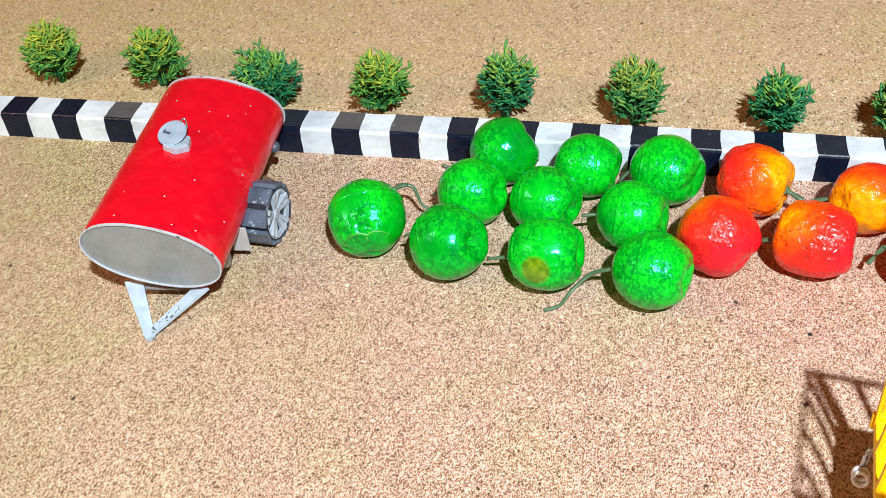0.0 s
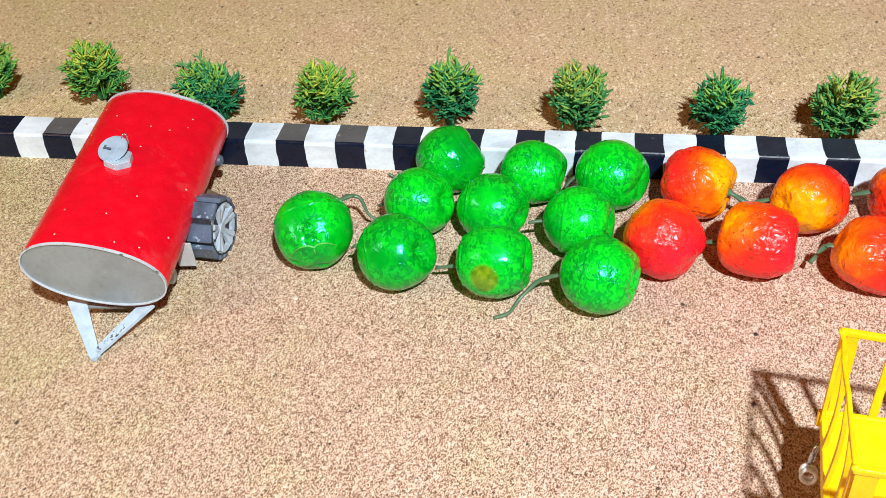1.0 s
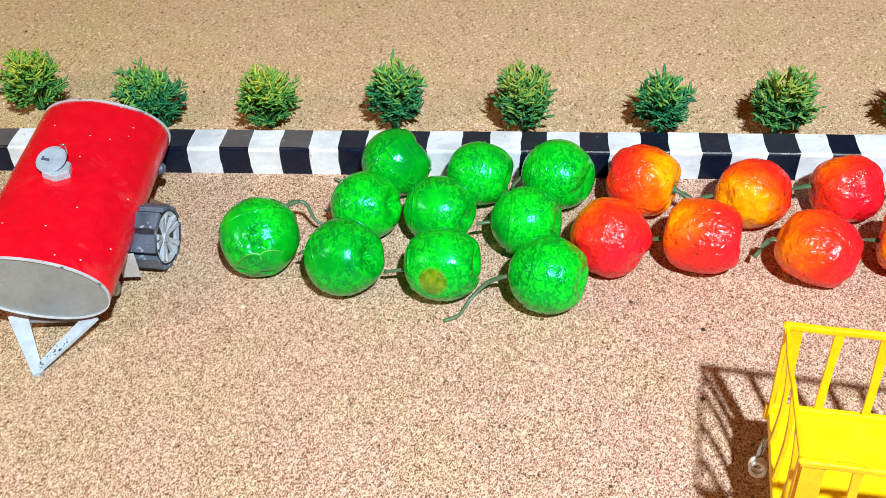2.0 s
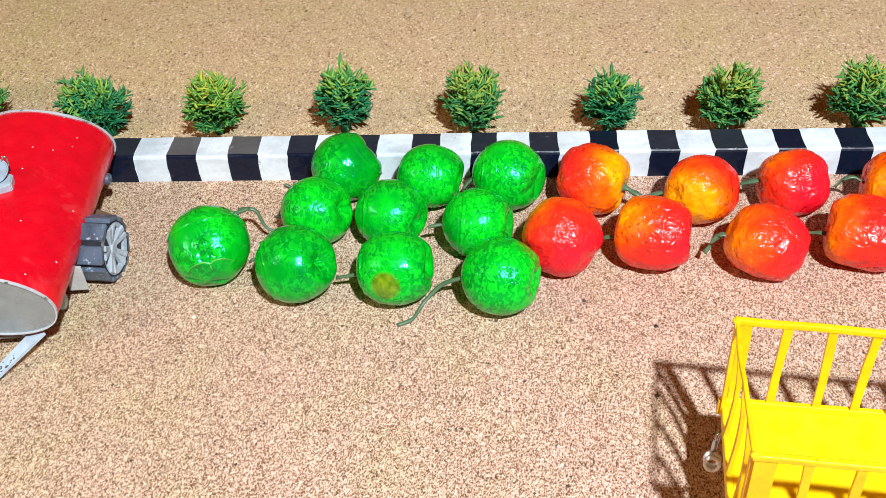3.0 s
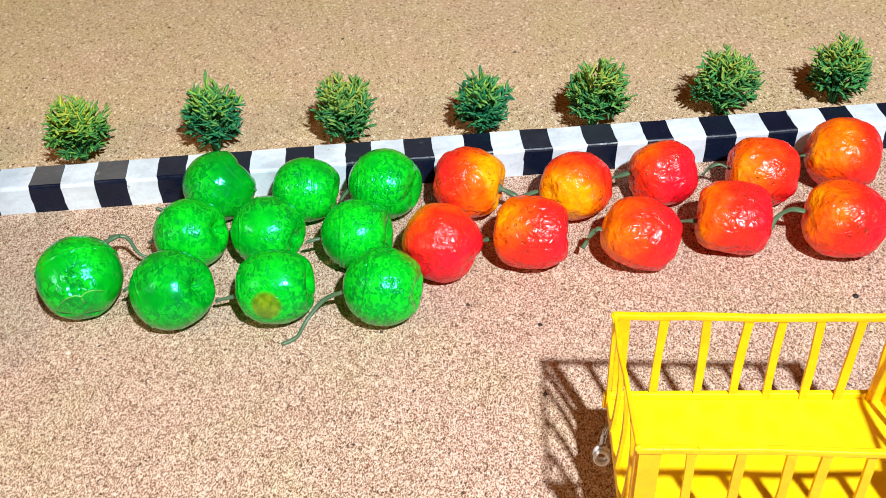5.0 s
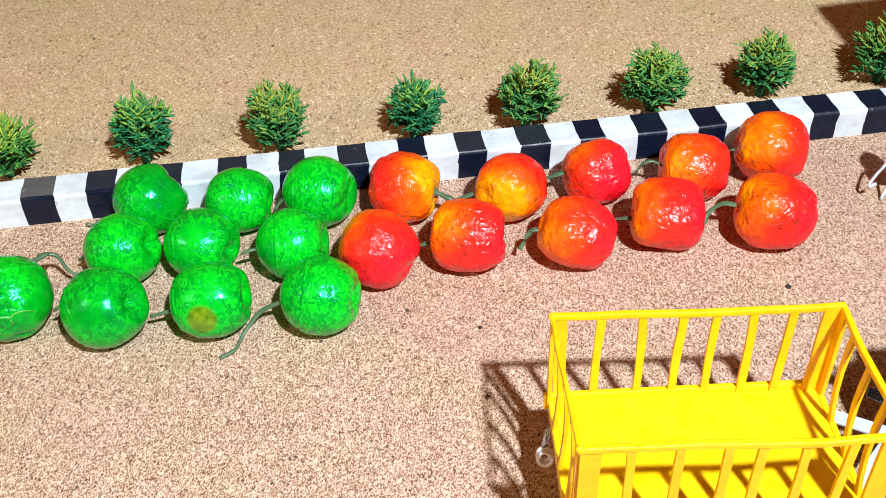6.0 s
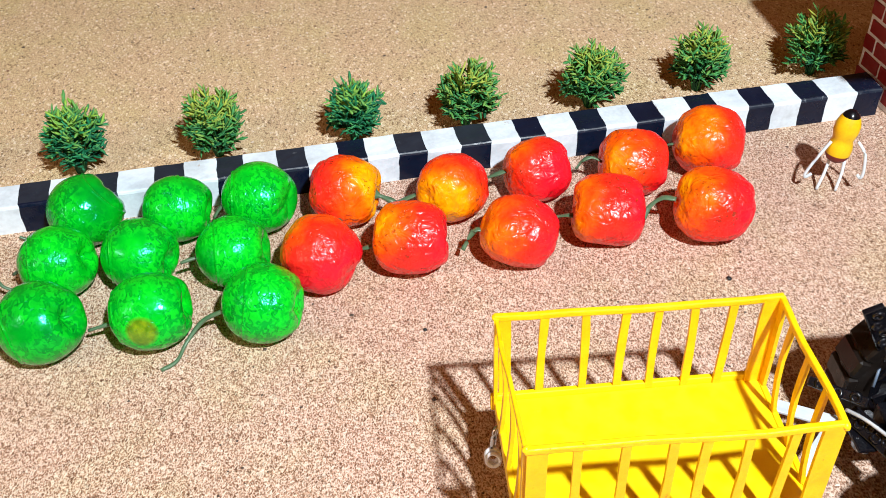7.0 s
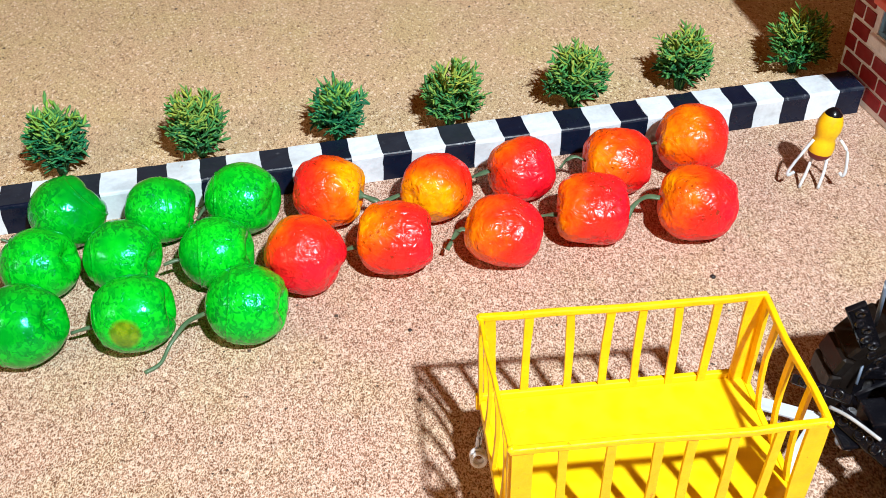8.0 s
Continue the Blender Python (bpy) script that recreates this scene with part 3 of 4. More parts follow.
    green(-0.0084, -0.0179, 0.0156, (0.84, -0.52, 0.10), left_stem(-0.0084, -0.0179, 0.0156, 0.004, -0.003, 0.015, 0.010), (-0.95, 0.1, 0.05, 0.66, 0.004), 10, hollow=0.14)

    def red(x, y, r, dent, stem, yellow, seed, **more):
        fruit("red", x, y, r, dent, stem, yellow, seed=seed, squash=0.98, **more)

    red(0.0133, -0.0596, 0.0158, (0.62, -0.60, -0.25), [(0.0200, -0.0480, 0.0180), (0.0225, -0.0440, 0.0170), (0.0240, -0.0400, 0.0150)], (-0.45, 0.75, 0.55), 21, hollow=0.10)
    red(0.0503, -0.0579, 0.0159, (0.92, -0.25, 0.05), left_stem(0.0501, -0.0579, 0.0155, 0.007, 0.004, 0.013, 0.009), (-0.75, 0.2, 0.45), 22, box_like=2.5)
    red(0.0933, -0.0630, 0.0152, (0.86, -0.15, -0.35), [(0.0805, -0.0600, 0.0140), (0.0770, -0.0585, 0.0150), (0.0740, -0.0590, 0.0120), (0.0705, -0.0612, 0.0075)], (-0.9, -0.05, 0.35), 23, box_like=2.6)
    red(0.1322, -0.0580, 0.0152, (0.95, -0.2, -0.1), left_stem(0.1322, -0.0580, 0.0152, 0.008, 0.006, 0.013, 0.010), (-0.95, 0.05, 0.1), 24, box_like=2.9)
    red(0.1752, -0.0650, 0.0160, (0.95, -0.25, -0.15), [(0.1610, -0.0600, 0.017), (0.1560, -0.0575, 0.0165), (0.1510, -0.0575, 0.0130), (0.1470, -0.0600, 0.0080)], (-0.85, 0.25, 0.35), 25, box_like=2.5)
    red(0.0277, -0.0217, 0.0156, (0.95, -0.35, -0.10), [(0.0395, -0.0245, 0.0135), (0.0430, -0.0262, 0.0128), (0.0480, -0.0290, 0.0110)], (0.88, -0.35, 0.30), 26, mat=RED_YELLOW, creases=1.3, flare=0.9)
    red(0.0728, -0.0290, 0.0153, (0.80, 0.45, -0.25), left_stem(0.0730, -0.0292, 0.015, 0.010, 0.002, 0.015, 0.009), (-0.50, -0.80, 0.05), 27, mat=RED_YELLOW, box_like=2.2)
    red(0.1113, -0.0243, 0.0146, (0.94, 0.1, 0.0), left_stem(0.1115, -0.0239, 0.0146, 0.007, 0.003, 0.015, 0.011), (-0.8, 0.5, 0.2), 28, box_like=2.6)
    red(0.1531, -0.0284, 0.0150, (0.92, -0.2, -0.2), [(0.1400, -0.0260, 0.0150), (0.1360, -0.0240, 0.0165), (0.1320, -0.0240, 0.0155), (0.1285, -0.0255, 0.0125)], (-0.72, -0.30, 0.55), 29, box_like=2.7)
    red(0.1905, -0.0218, 0.0161, (0.95, -0.25, -0.2), left_stem(0.1905, -0.0218, 0.0161, 0.006, 0.004, 0.015, 0.012), (-0.70, -0.15, 0.60), 30, box_like=2.4)


# ---- plastic bushes ----
def bush(x, y, height, width, lean, mat, seed):
    """An egg-shaped tuft of plastic sprigs: each a wire stalk with side twigs and short stiff needles."""
    rnd = random.Random(seed)
    words = {LEAF_TEAL: "dark teal green", LEAF_GREEN: "green", LEAF_YELLOW: "yellow-tipped green"}[mat]
    ob = thing("bush", words + " plastic grass tuft standing behind the kerb", "artificial bush", pose(x, y, 0), "row of bushes behind the kerb")
    stalks, leaves = bmesh.new(), bmesh.new()

    def leaf(base, d, length, wide, rise):
        """A stiff needle of four-sided section that bends towards its tip."""
        length *= max(0.25, min(1.0, (height * 1.04 - base.z) / (0.16 * height)))
        side = d.cross(Vector((rnd.uniform(-0.4, 0.4), rnd.uniform(-0.4, 0.4), 1))).normalized()
        lift = d.cross(side).normalized()
        bend = Vector((rnd.uniform(-0.15, 0.15), rnd.uniform(-0.15, 0.15), rise)) * length
        rings = []
        for u, w in ((0.0, 0.75), (0.55, 1.0), (1.0, 0.40)):
            c = base + d * (length * u) + bend * (u * u)
            rings.append([leaves.verts.new(c + o) for o in (side * wide * w, lift * wide * 0.6 * w, -side * wide * w, -lift * wide * 0.6 * w)])
        for p, q in zip(rings, rings[1:]):
            for i in range(4):
                j = (i + 1) % 4
                leaves.faces.new((p[i], p[j], q[j], q[i]))
        leaves.faces.new(rings[-1])

    def twig(p, q, count, longest):
        """Needles in two combs along a twig from p to q, shorter towards its end."""
        if q.z > 0.93 * height:
            q = p.lerp(q, 0.45)
        d = (q - p).normalized()
        comb = d.cross(Vector((rnd.uniform(-0.6, 0.6), rnd.uniform(-0.6, 0.6), 1))).normalized()
        for k in range(count):
            u = (k + 0.6) / count
            s = 1 if k % 2 else -1
            way = (d * rnd.uniform(0.55, 0.95) + comb * s * rnd.uniform(0.5, 0.95) + Vector((0, 0, rnd.uniform(-0.45, 0.25)))).normalized()
            leaf(p.lerp(q, u), way, longest * (1.0 - 0.35 * u) * rnd.uniform(0.75, 1.2), rnd.uniform(0.00058, 0.00092), rnd.uniform(-0.20, 0.40))
        leaf(q, d, longest * 0.35, 0.0005, 0.0)

    lobes = [rnd.uniform(0.76, 1.16) for _ in range(9)]
    total = 42
    for s in range(total):
        a = 2.39996 * s + rnd.uniform(-0.25, 0.25)
        u = (s + 0.5) / total
        up = 0.27 + 0.73 * u ** 0.85
        belly = math.sin(math.pi * (0.10 + 0.86 * up)) ** 0.7 + 0.05
        reach = 0.43 * width * belly * (0.50 + 0.50 * min(1.0, up / 0.6)) * lobes[int((a % 6.283) / 0.6982) % 9] * rnd.uniform(0.72, 1.08)
        tip = Vector((reach * math.cos(a) + lean * height * up, reach * math.sin(a), height * 0.90 * up * rnd.uniform(0.86, 1.0)))
        start = Vector((0.0016 * math.cos(a), 0.0016 * math.sin(a), 0))
        mid = Vector((tip.x * 0.36, tip.y * 0.36, tip.z * 0.56))
        pts = curve([start, mid, tip], 4)
        tube(stalks, pts, 0.0005, 4, [1.0 - 0.5 * k / len(pts) for k in range(len(pts))])
        twig(mid.lerp(tip, 0.05), tip, 9, 0.0066)
        for k in range(1 + s % 2):
            root = mid.lerp(tip, rnd.uniform(0.10, 0.65))
            b = a + rnd.uniform(-1.1, 1.1)
            way = ((tip - mid).normalized() + 0.9 * Vector((math.cos(b), math.sin(b), rnd.uniform(-0.3, 0.2)))).normalized()
            twig(root, root + way * rnd.uniform(0.004, 0.0070), 5, 0.0056)
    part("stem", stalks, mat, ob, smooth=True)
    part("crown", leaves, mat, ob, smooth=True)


def build_bushes():
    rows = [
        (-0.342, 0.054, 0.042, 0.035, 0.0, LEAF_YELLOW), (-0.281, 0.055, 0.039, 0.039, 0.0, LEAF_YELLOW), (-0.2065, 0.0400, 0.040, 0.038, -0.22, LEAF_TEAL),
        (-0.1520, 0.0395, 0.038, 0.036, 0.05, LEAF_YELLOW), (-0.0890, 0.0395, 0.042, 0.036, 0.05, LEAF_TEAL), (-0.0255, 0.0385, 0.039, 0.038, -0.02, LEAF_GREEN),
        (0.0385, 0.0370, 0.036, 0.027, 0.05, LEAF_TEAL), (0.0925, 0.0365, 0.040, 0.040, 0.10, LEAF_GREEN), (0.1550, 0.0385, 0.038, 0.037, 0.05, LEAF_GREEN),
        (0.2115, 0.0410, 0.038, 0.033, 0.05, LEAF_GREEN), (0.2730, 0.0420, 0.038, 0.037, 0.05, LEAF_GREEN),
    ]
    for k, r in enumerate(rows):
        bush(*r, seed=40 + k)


# ---- red tank trailer ----
def oval(a, b, n=48, power=2.15):
    out = []
    for i in range(n):
        q = 2 * math.pi * i / n
        c, s = math.cos(q), math.sin(q)
        out.append((a * math.copysign(abs(c) ** (2 / power), c), b * math.copysign(abs(s) ** (2 / power), s)))
    return out


def loft(bm, rows, close=True):
    """Rows of (y, outline scale, outline) along the local y axis."""
    rings = [[bm.verts.new((x * k, y, z * k)) for x, z in shape] for y, k, shape in rows]
    n = len(rings[0])
    for r0, r1 in zip(rings, rings[1:]):
        for i in range(n):
            bm.faces.new((r0[i], r1[i], r1[(i + 1) % n], r0[(i + 1) % n]))
    if close:
        bm.faces.new(rings[0])
        bm.faces.new(rings[-1][::-1])
    bmesh.ops.recalc_face_normals(bm, faces=bm.faces)


def spoked_wheel(name, parent, m, radius, width, tyre_mat, tread_mat, rim_mat, lugs, spokes, fill, rise, hub=0.62, label="", turn=0.25, dish=0.9):
    """A wheel about its local y axis: tyre with cut treads, rim with spokes."""
    wheel = new(name)
    wheel.empty_display_size = 0.005
    wheel.parent, wheel.matrix_local = parent, m
    if label:
        tagged(wheel, label)
    w = width / 2
    bm = bmesh.new()
    ring_solid(bm, [(radius * hub, -w * 0.9), (radius * (hub + 0.9) / 2, -w), (radius * (rise - 0.02), -w * 0.85), (radius * rise, 0), (radius * (rise - 0.02), w * 0.85), (radius * (hub + 0.9) / 2, w), (radius * hub, w * 0.9)], 40)
    part("tyre", bm, tyre_mat, wheel)
    bm = bmesh.new()
    box(bm, radius * 0.84, radius * 1.0, -w * 0.97, w * 0.97, -radius * fill * 3.14 / lugs, radius * fill * 3.14 / lugs, radius * 0.03, None, 1)
    block = mesh_of(bm, "tread_block", tread_mat, False)
    for i in range(lugs):
        ob = new("tread_block", block)
        ob.parent, ob.matrix_local = wheel, pose(0, 0, 0, 0, 360 * (i + turn) / lugs, 0)
    bm = bmesh.new()
    ring_solid(bm, [(radius * (hub - 0.10), -w * 0.86), (radius * (hub + 0.02), -w * 0.95), (radius * (hub + 0.02), w * 0.95), (radius * (hub - 0.10), w * 0.86)], 36)
    ring_solid(bm, [(0.0002, -w * 0.9), (radius * 0.16, -w * 0.9), (radius * 0.18, -w * 0.6), (radius * 0.18, w * 0.6), (radius * 0.16, w * 0.9), (0.0002, w * 0.9)], 18)
    part("rim", bm, rim_mat, wheel)
    # dark disc added inside the rim to keep the spoke gaps black
    bm = bmesh.new()
    ring_solid(bm, [(0.0002, -w * 0.66), (radius * (hub - 0.09), -w * 0.66), (radius * (hub - 0.09), w * 0.66), (0.0002, w * 0.66)], 24)
    part("wheel_disc", bm, tyre_mat, wheel)
    bm = bmesh.new()
    # each spoke is a forked pair of bars that widens towards the rim
    for s in (-1, 1):
        v = box(bm, radius * 0.10, radius * (hub - 0.03), -w * dish, w * dish, -radius * 0.080, radius * 0.080, radius * 0.02, None, 1)
        for q in v:
            u = q.co.x / radius
            q.co.z = q.co.z * (0.7 + 0.7 * u) + s * radius * 0.19 * u
            q.co.y *= 1.0 + 0.55 * (u - 0.4)
    spoke = mesh_of(bm, "spoke", rim_mat, False)
    for i in range(spokes):
        ob = new("spoke", spoke)
        ob.parent, ob.matrix_local = wheel, pose(0, 0, 0, 0, 360 * (i + 0.5) / spokes, 0)
    return wheel


def build_tank():
    a, b, length = 0.0284, 0.0147, 0.1076
    floor_pose = pose(-0.2039, -0.1127, 0, 0, 0, 5.3)
    ob = thing("tank_trailer", "toy tank trailer with a shiny red oval tank and silver ends", "toy trailer", floor_pose)
    tilt = pose(0, 0, 0.0290, 0, 14.5, 0)
    shape = oval(a, b)
    bm = bmesh.new()
    n = 14
    rows = [(0.0, 0.985, shape), (0.0006, 1.0, shape)] + [(length * k / n, 1.0, shape) for k in range(1, n)] + [(length - 0.003, 1.0, shape), (length - 0.0008, 0.985, shape), (length, 0.95, shape)]
    loft(bm, rows, False)
    for v in bm.verts:
        q = 0.00022 * noise.noise(Vector((v.co.x * 60, v.co.y * 40, v.co.z * 60)))
        v.co.x += q
        v.co.z += q
    part("tank_shell", bm, TANK_RED, ob, "red enamelled shell", smooth=True, m=tilt)
    for y, s in ((0.0006, -1), (length - 0.0012, 1)):
        bm = bmesh.new()
        loft(bm, [(y - 0.0004, 0.982, shape), (y + 0.0004, 0.982, shape)])
        part("end_plate", bm, SILVER, ob, "dull silver flat end plate", m=tilt)
    for y in (-0.0005, length - 0.0006):
        bm = bmesh.new()
        outer, inner = [], []
        for dy in (-0.0002, 0.0010):
            outer.append([bm.verts.new((x * 1.004, y + dy, z * 1.006)) for x, z in shape])
            inner.append([bm.verts.new((x * 0.986, y + dy, z * 0.980)) for x, z in shape])
        k = len(shape)
        for i in range(k):
            j = (i + 1) % k
            bm.faces.new((outer[0][i], outer[0][j], outer[1][j], outer[1][i]))
            bm.faces.new((inner[0][i], inner[1][i], inner[1][j], inner[0][j]))
            bm.faces.new((outer[0][i], inner[0][i], inner[0][j], outer[0][j]))
            bm.faces.new((outer[1][i], outer[1][j], inner[1][j], inner[1][i]))
        bmesh.ops.recalc_face_normals(bm, faces=bm.faces)
        part("end_rim", bm, RIM, ob, "worn bright rim", m=tilt)
    # filler: a hexagonal nut under a round lid
    filler = new("filler_cap")
    filler.parent, filler.matrix_local = ob, tilt @ pose(-0.0058, 0.0530, b - 0.0012, 0, -8, 0) @ Matrix.Scale(1.02, 4)
    bm = bmesh.new()
    bmesh.ops.create_cone(bm, cap_ends=True, segments=6, radius1=0.0062, radius2=0.0060, depth=0.0038, matrix=pose(0, 0, 0.0019, 0, 0, 8))
    bmesh.ops.bevel(bm, geom=bm.edges[:], offset=0.0004, segments=2, affect="EDGES")
    part("nut", bm, NUT, filler, "bright hexagonal steel nut")
    bm = bmesh.new()
    bmesh.ops.create_cone(bm, cap_ends=True, segments=32, radius1=0.0064, radius2=0.0062, depth=0.0009, matrix=pose(-0.0022, 0.0020, 0.0058, 20, -10, 0))
    bmesh.ops.bevel(bm, geom=[e for e in bm.edges if e.calc_face_angle(0) > 0.5], offset=0.0003, segments=2, affect="EDGES")
    lid = part("lid", bm, LID, filler, "round blue-grey steel lid")
    bm = bmesh.new()
    box(bm, -0.0030, 0.0006, -0.0004, 0.0004, 0, 0.0002)
    box(bm, -0.0030, -0.0023, -0.0004, 0.0016, 0.0001, 0.0003)
    part("slot", bm, TREAD, lid, "dark scratched slot", m=pose(-0.0030, 0.0008, 0.0067, 20, -10, -18))
    bm = bmesh.new()
    tube(bm, curve([(0.0006, 0.0058, 0.0064), (0.0010, 0.0066, 0.0096), (0.0024, 0.0068, 0.0096), (0.0030, 0.0060, 0.0058)], 5), 0.0004, 6)
    part("wire_loop", bm, STEEL, filler, smooth=True)
    # undercarriage
    bm = bmesh.new()
    for x in (-0.012, 0.010):
        box(bm, x - 0.002, x + 0.002, 0.006, 0.100, 0.0100, 0.0140, 0.0004)
    box(bm, -0.014, 0.013, 0.012, 0.018, 0.0110, 0.0150, 0.0004)
    box(bm, -0.014, 0.013, 0.088, 0.094, 0.0110, 0.0150, 0.0004)
    part("chassis", bm, TIN, ob, "bare tin chassis bars")
    bm = bmesh.new()
    tube(bm, [(-0.027, 0.0490, 0.0127), (0.036, 0.0490, 0.0127)], 0.0016, 10)
    part("axle", bm, STEEL, ob, smooth=True)
    for x, flip in ((0.0318, 0), (-0.0262, 180)):
        spoked_wheel("wheel", ob, pose(x * 1.00, 0.0472, 0.0134, 0, 7 if not flip else 0, -90 + flip - (9 if not flip else 0)), 0.0134, 0.0126, RUBBER, TREAD, ALLOY, 8, 5, 0.74, 0.90, 0.80, dish=0.9)
    for x0 in (0.0225,):
        bm = bmesh.new()
        box(bm, x0, x0 + 0.0014, 0.0320, 0.0440, 0.0050, 0.0180, 0.0003)
        part("side_plate", bm, TIN, ob, "bare tin side plate")
    bm = bmesh.new()
    box(bm, 0.0205, 0.0282, 0.0300, 0.0309, 0.0060, 0.0185, 0.0003)
    part("side_plate", bm, TIN, ob, "bare tin front bracket")
    for y, x1, z in ((0.0215, 0.0215, 0.0085), (0.0880, 0.0285, 0.0190)):
        bm = bmesh.new()
        tube(bm, [(x1 - 0.018, y, z), (x1 - 0.0006, y, z), (x1, y, z)], 0.0025 if y > 0.05 else 0.0034, 14, [1.0, 1.0, 0.8])
        part("stub", bm, TREAD if y > 0.05 else SILVER, ob, "grey cylindrical stub", smooth=True)
    bm = bmesh.new()
    v = box(bm, 0, 0.0120, -0.0030, 0.0030, -0.0004, 0.0004, 0.0002)
    for q in v:
        q.co.y *= 1.0 - 0.75 * max(0.0, q.co.x) / 0.0120
    part("tin_flap", bm, RUST, ob, "rusty bent tin flap", m=pose(0.0240, 0.0700, 0.0140, 0, 18, -6))
    # drawbar: two tin arms that meet on the ground
    for x0, y0, w0, w1 in ((-0.0150, 0.006, 0.0072, 0.0042), (0.0165, 0.004, 0.0060, 0.0036)):
        p, q = Vector((x0, y0, 0.0100)), Vector((-0.0022, -0.0170, 0.0022))
        d = q - p
        bm = bmesh.new()
        box(bm, 0, d.length + 0.002, -0.5, 0.5, -0.0007, 0.0007)
        for v in bm.verts:
            v.co.y *= w0 + (w1 - w0) * v.co.x / d.length
        box(bm, 0.003, d.length + 0.001, -w1 / 2 - 0.0002, -w1 / 2 + 0.0008, -0.0030, -0.0007) if x0 > 0 else None
        m = Matrix.Translation(p) @ d.to_track_quat("X", "Z").to_matrix().to_4x4()
        arm = part("drawbar_arm", bm, WHITE_TIN, ob, "white painted tin drawbar arm", m=m)
        if x0 > 0:
            rnd = random.Random(2)
            bm = bmesh.new()
            for _ in range(34):
                u = rnd.uniform(0.45, 0.95)
                c = Vector((d.length * u, rnd.uniform(-0.4, 0.4) * (w0 + (w1 - w0) * u), 0.0007))
                bmesh.ops.create_icosphere(bm, subdivisions=1, radius=rnd.uniform(0.00015, 0.0004), matrix=Matrix.Translation(c) @ Matrix.Diagonal((1.4, 1.0, 0.3, 1.0)))
            part("tar_specks", bm, TAR, arm, "splashes of black paint")
    bm = bmesh.new()
    box(bm, -0.010, 0.014, 0.0030, 0.0090, 0.0075, 0.0088, 0.0004)
    part("cross_plate", bm, SILVER, ob)
    bm = bmesh.new()
    box(bm, -0.0034, -0.0010, -0.0190, -0.0160, 0, 0.0016, 0.0004)
    part("coupling", bm, WHITE_TIN, ob)


# ---- yellow cart ----
def build_cart():
    L, W, BED = 0.0860, 0.0520, 0.0292
    ob = thing("farm_cart", "bright yellow open farm cart with slatted sides", "toy cart", pose(0.1019, -0.1886, 0, 0, 0, -5.7))
    hx, hy = L / 2, W / 2
    # the rim is slightly out of square
    rim = {(-1, 1): Vector((-0.0438, 0.0270, 0.0650)), (1, 1): Vector((0.0431, 0.0245, 0.0656)), (1, -1): Vector((0.0418, -0.0268, 0.0686)), (-1, -1): Vector((-0.0430, -0.0266, 0.0706))}

    def at(u, v, z=None):
        """A place over the plan, u and v from -1 to 1; on the rim where no height is given."""
        p = sum((c * ((1 + a * u) * (1 + b * v) / 4) for (a, b), c in rim.items()), Vector())
        if z is not None:
            p.z = z
        return p

    bm = bmesh.new()
    box(bm, -hx + 0.001, hx - 0.001, -hy + 0.001, hy - 0.001, BED - 0.0016, BED, 0.0003)
    part("bed", bm, YELLOW, ob, "flat yellow bed")
    for s in (-1, 1):
        bm = bmesh.new()
        box(bm, -hx - (0.0022 if s > 0 else 0.0), hx, s * hy - 0.0010, s * hy + 0.0010, BED - 0.0045, BED + 0.0022, 0.0004)
        part("side_sill", bm, YELLOW, ob)
        bm = bmesh.new()
        box(bm, s * hx - 0.0010, s * hx + 0.0010, -hy + 0.0012, hy - 0.0012, BED - 0.0042, BED + 0.0004, 0.0004)
        part("end_sill", bm, YELLOW, ob)
    rnd = random.Random(3)

    def rail(p, q, w, h):
        bm = bmesh.new()
        p, q = Vector(p), Vector(q)
        d = q - p
        box(bm, -0.0006, d.length + 0.0006, -w / 2, w / 2, -h / 2, h / 2, min(w, h) * 0.22)
        bmesh.ops.subdivide_edges(bm, edges=[e for e in bm.edges if e.calc_length() > 0.02], cuts=7)
        for v in bm.verts:
            v.co.z += 0.0008 * noise.noise(Vector((v.co.x * 70, p.x * 50, p.y * 50)))
            v.co.y += 0.0008 * noise.noise(Vector((v.co.x * 60, p.y * 50, 7 + p.x * 50)))
        part("top_rail", bm, YELLOW_RUBBED, ob, m=Matrix.Translation(p) @ d.to_track_quat("X", "Z").to_matrix().to_4x4())

    for s in (-1, 1):
        rail(at(-1, s), at(1, s), 0.0020, 0.0021)
        rail(at(s, -1) - Vector((0, 0, 0.0003)), at(s, 1) - Vector((0, 0, 0.0003)), 0.0019 if s > 0 else 0.0013, 0.0021 if s > 0 else 0.0014)

    for c in rim.values():
        bm = bmesh.new()
        bmesh.ops.create_icosphere(bm, subdivisions=3, radius=0.00112)
        for v in bm.verts:
            v.co *= 1 + 0.22 * noise.noise(v.co * 700 + c * 90)
            v.co.z *= 0.9
        part("joint", bm, YELLOW, ob, smooth=True, m=Matrix.Translation(c + Vector((0, 0, 0.0002))))

    def slat(p, q, w, bend, along, name="slat"):
        """An upright strip from the sill to the rail, slightly bowed."""
        bm = bmesh.new()
        p, q = Vector(p), Vector(q)
        t = 0.0006
        wide = Vector((1, 0, 0)) if along == "x" else Vector((0, 1, 0))
        deep = Vector((0, 1, 0)) if along == "x" else Vector((1, 0, 0))
        rings = []
        for k in range(6):
            u = k / 5
            c = p.lerp(q, u) + (wide * bend[0] + deep * bend[1]) * math.sin(math.pi * u)
            ww = w * (1 + 0.10 * rnd.uniform(-1, 1)) / 2
            rings.append([bm.verts.new(c + wide * i * ww + deep * j * t) for i, j in ((-1, -1), (1, -1), (1, 1), (-1, 1))])
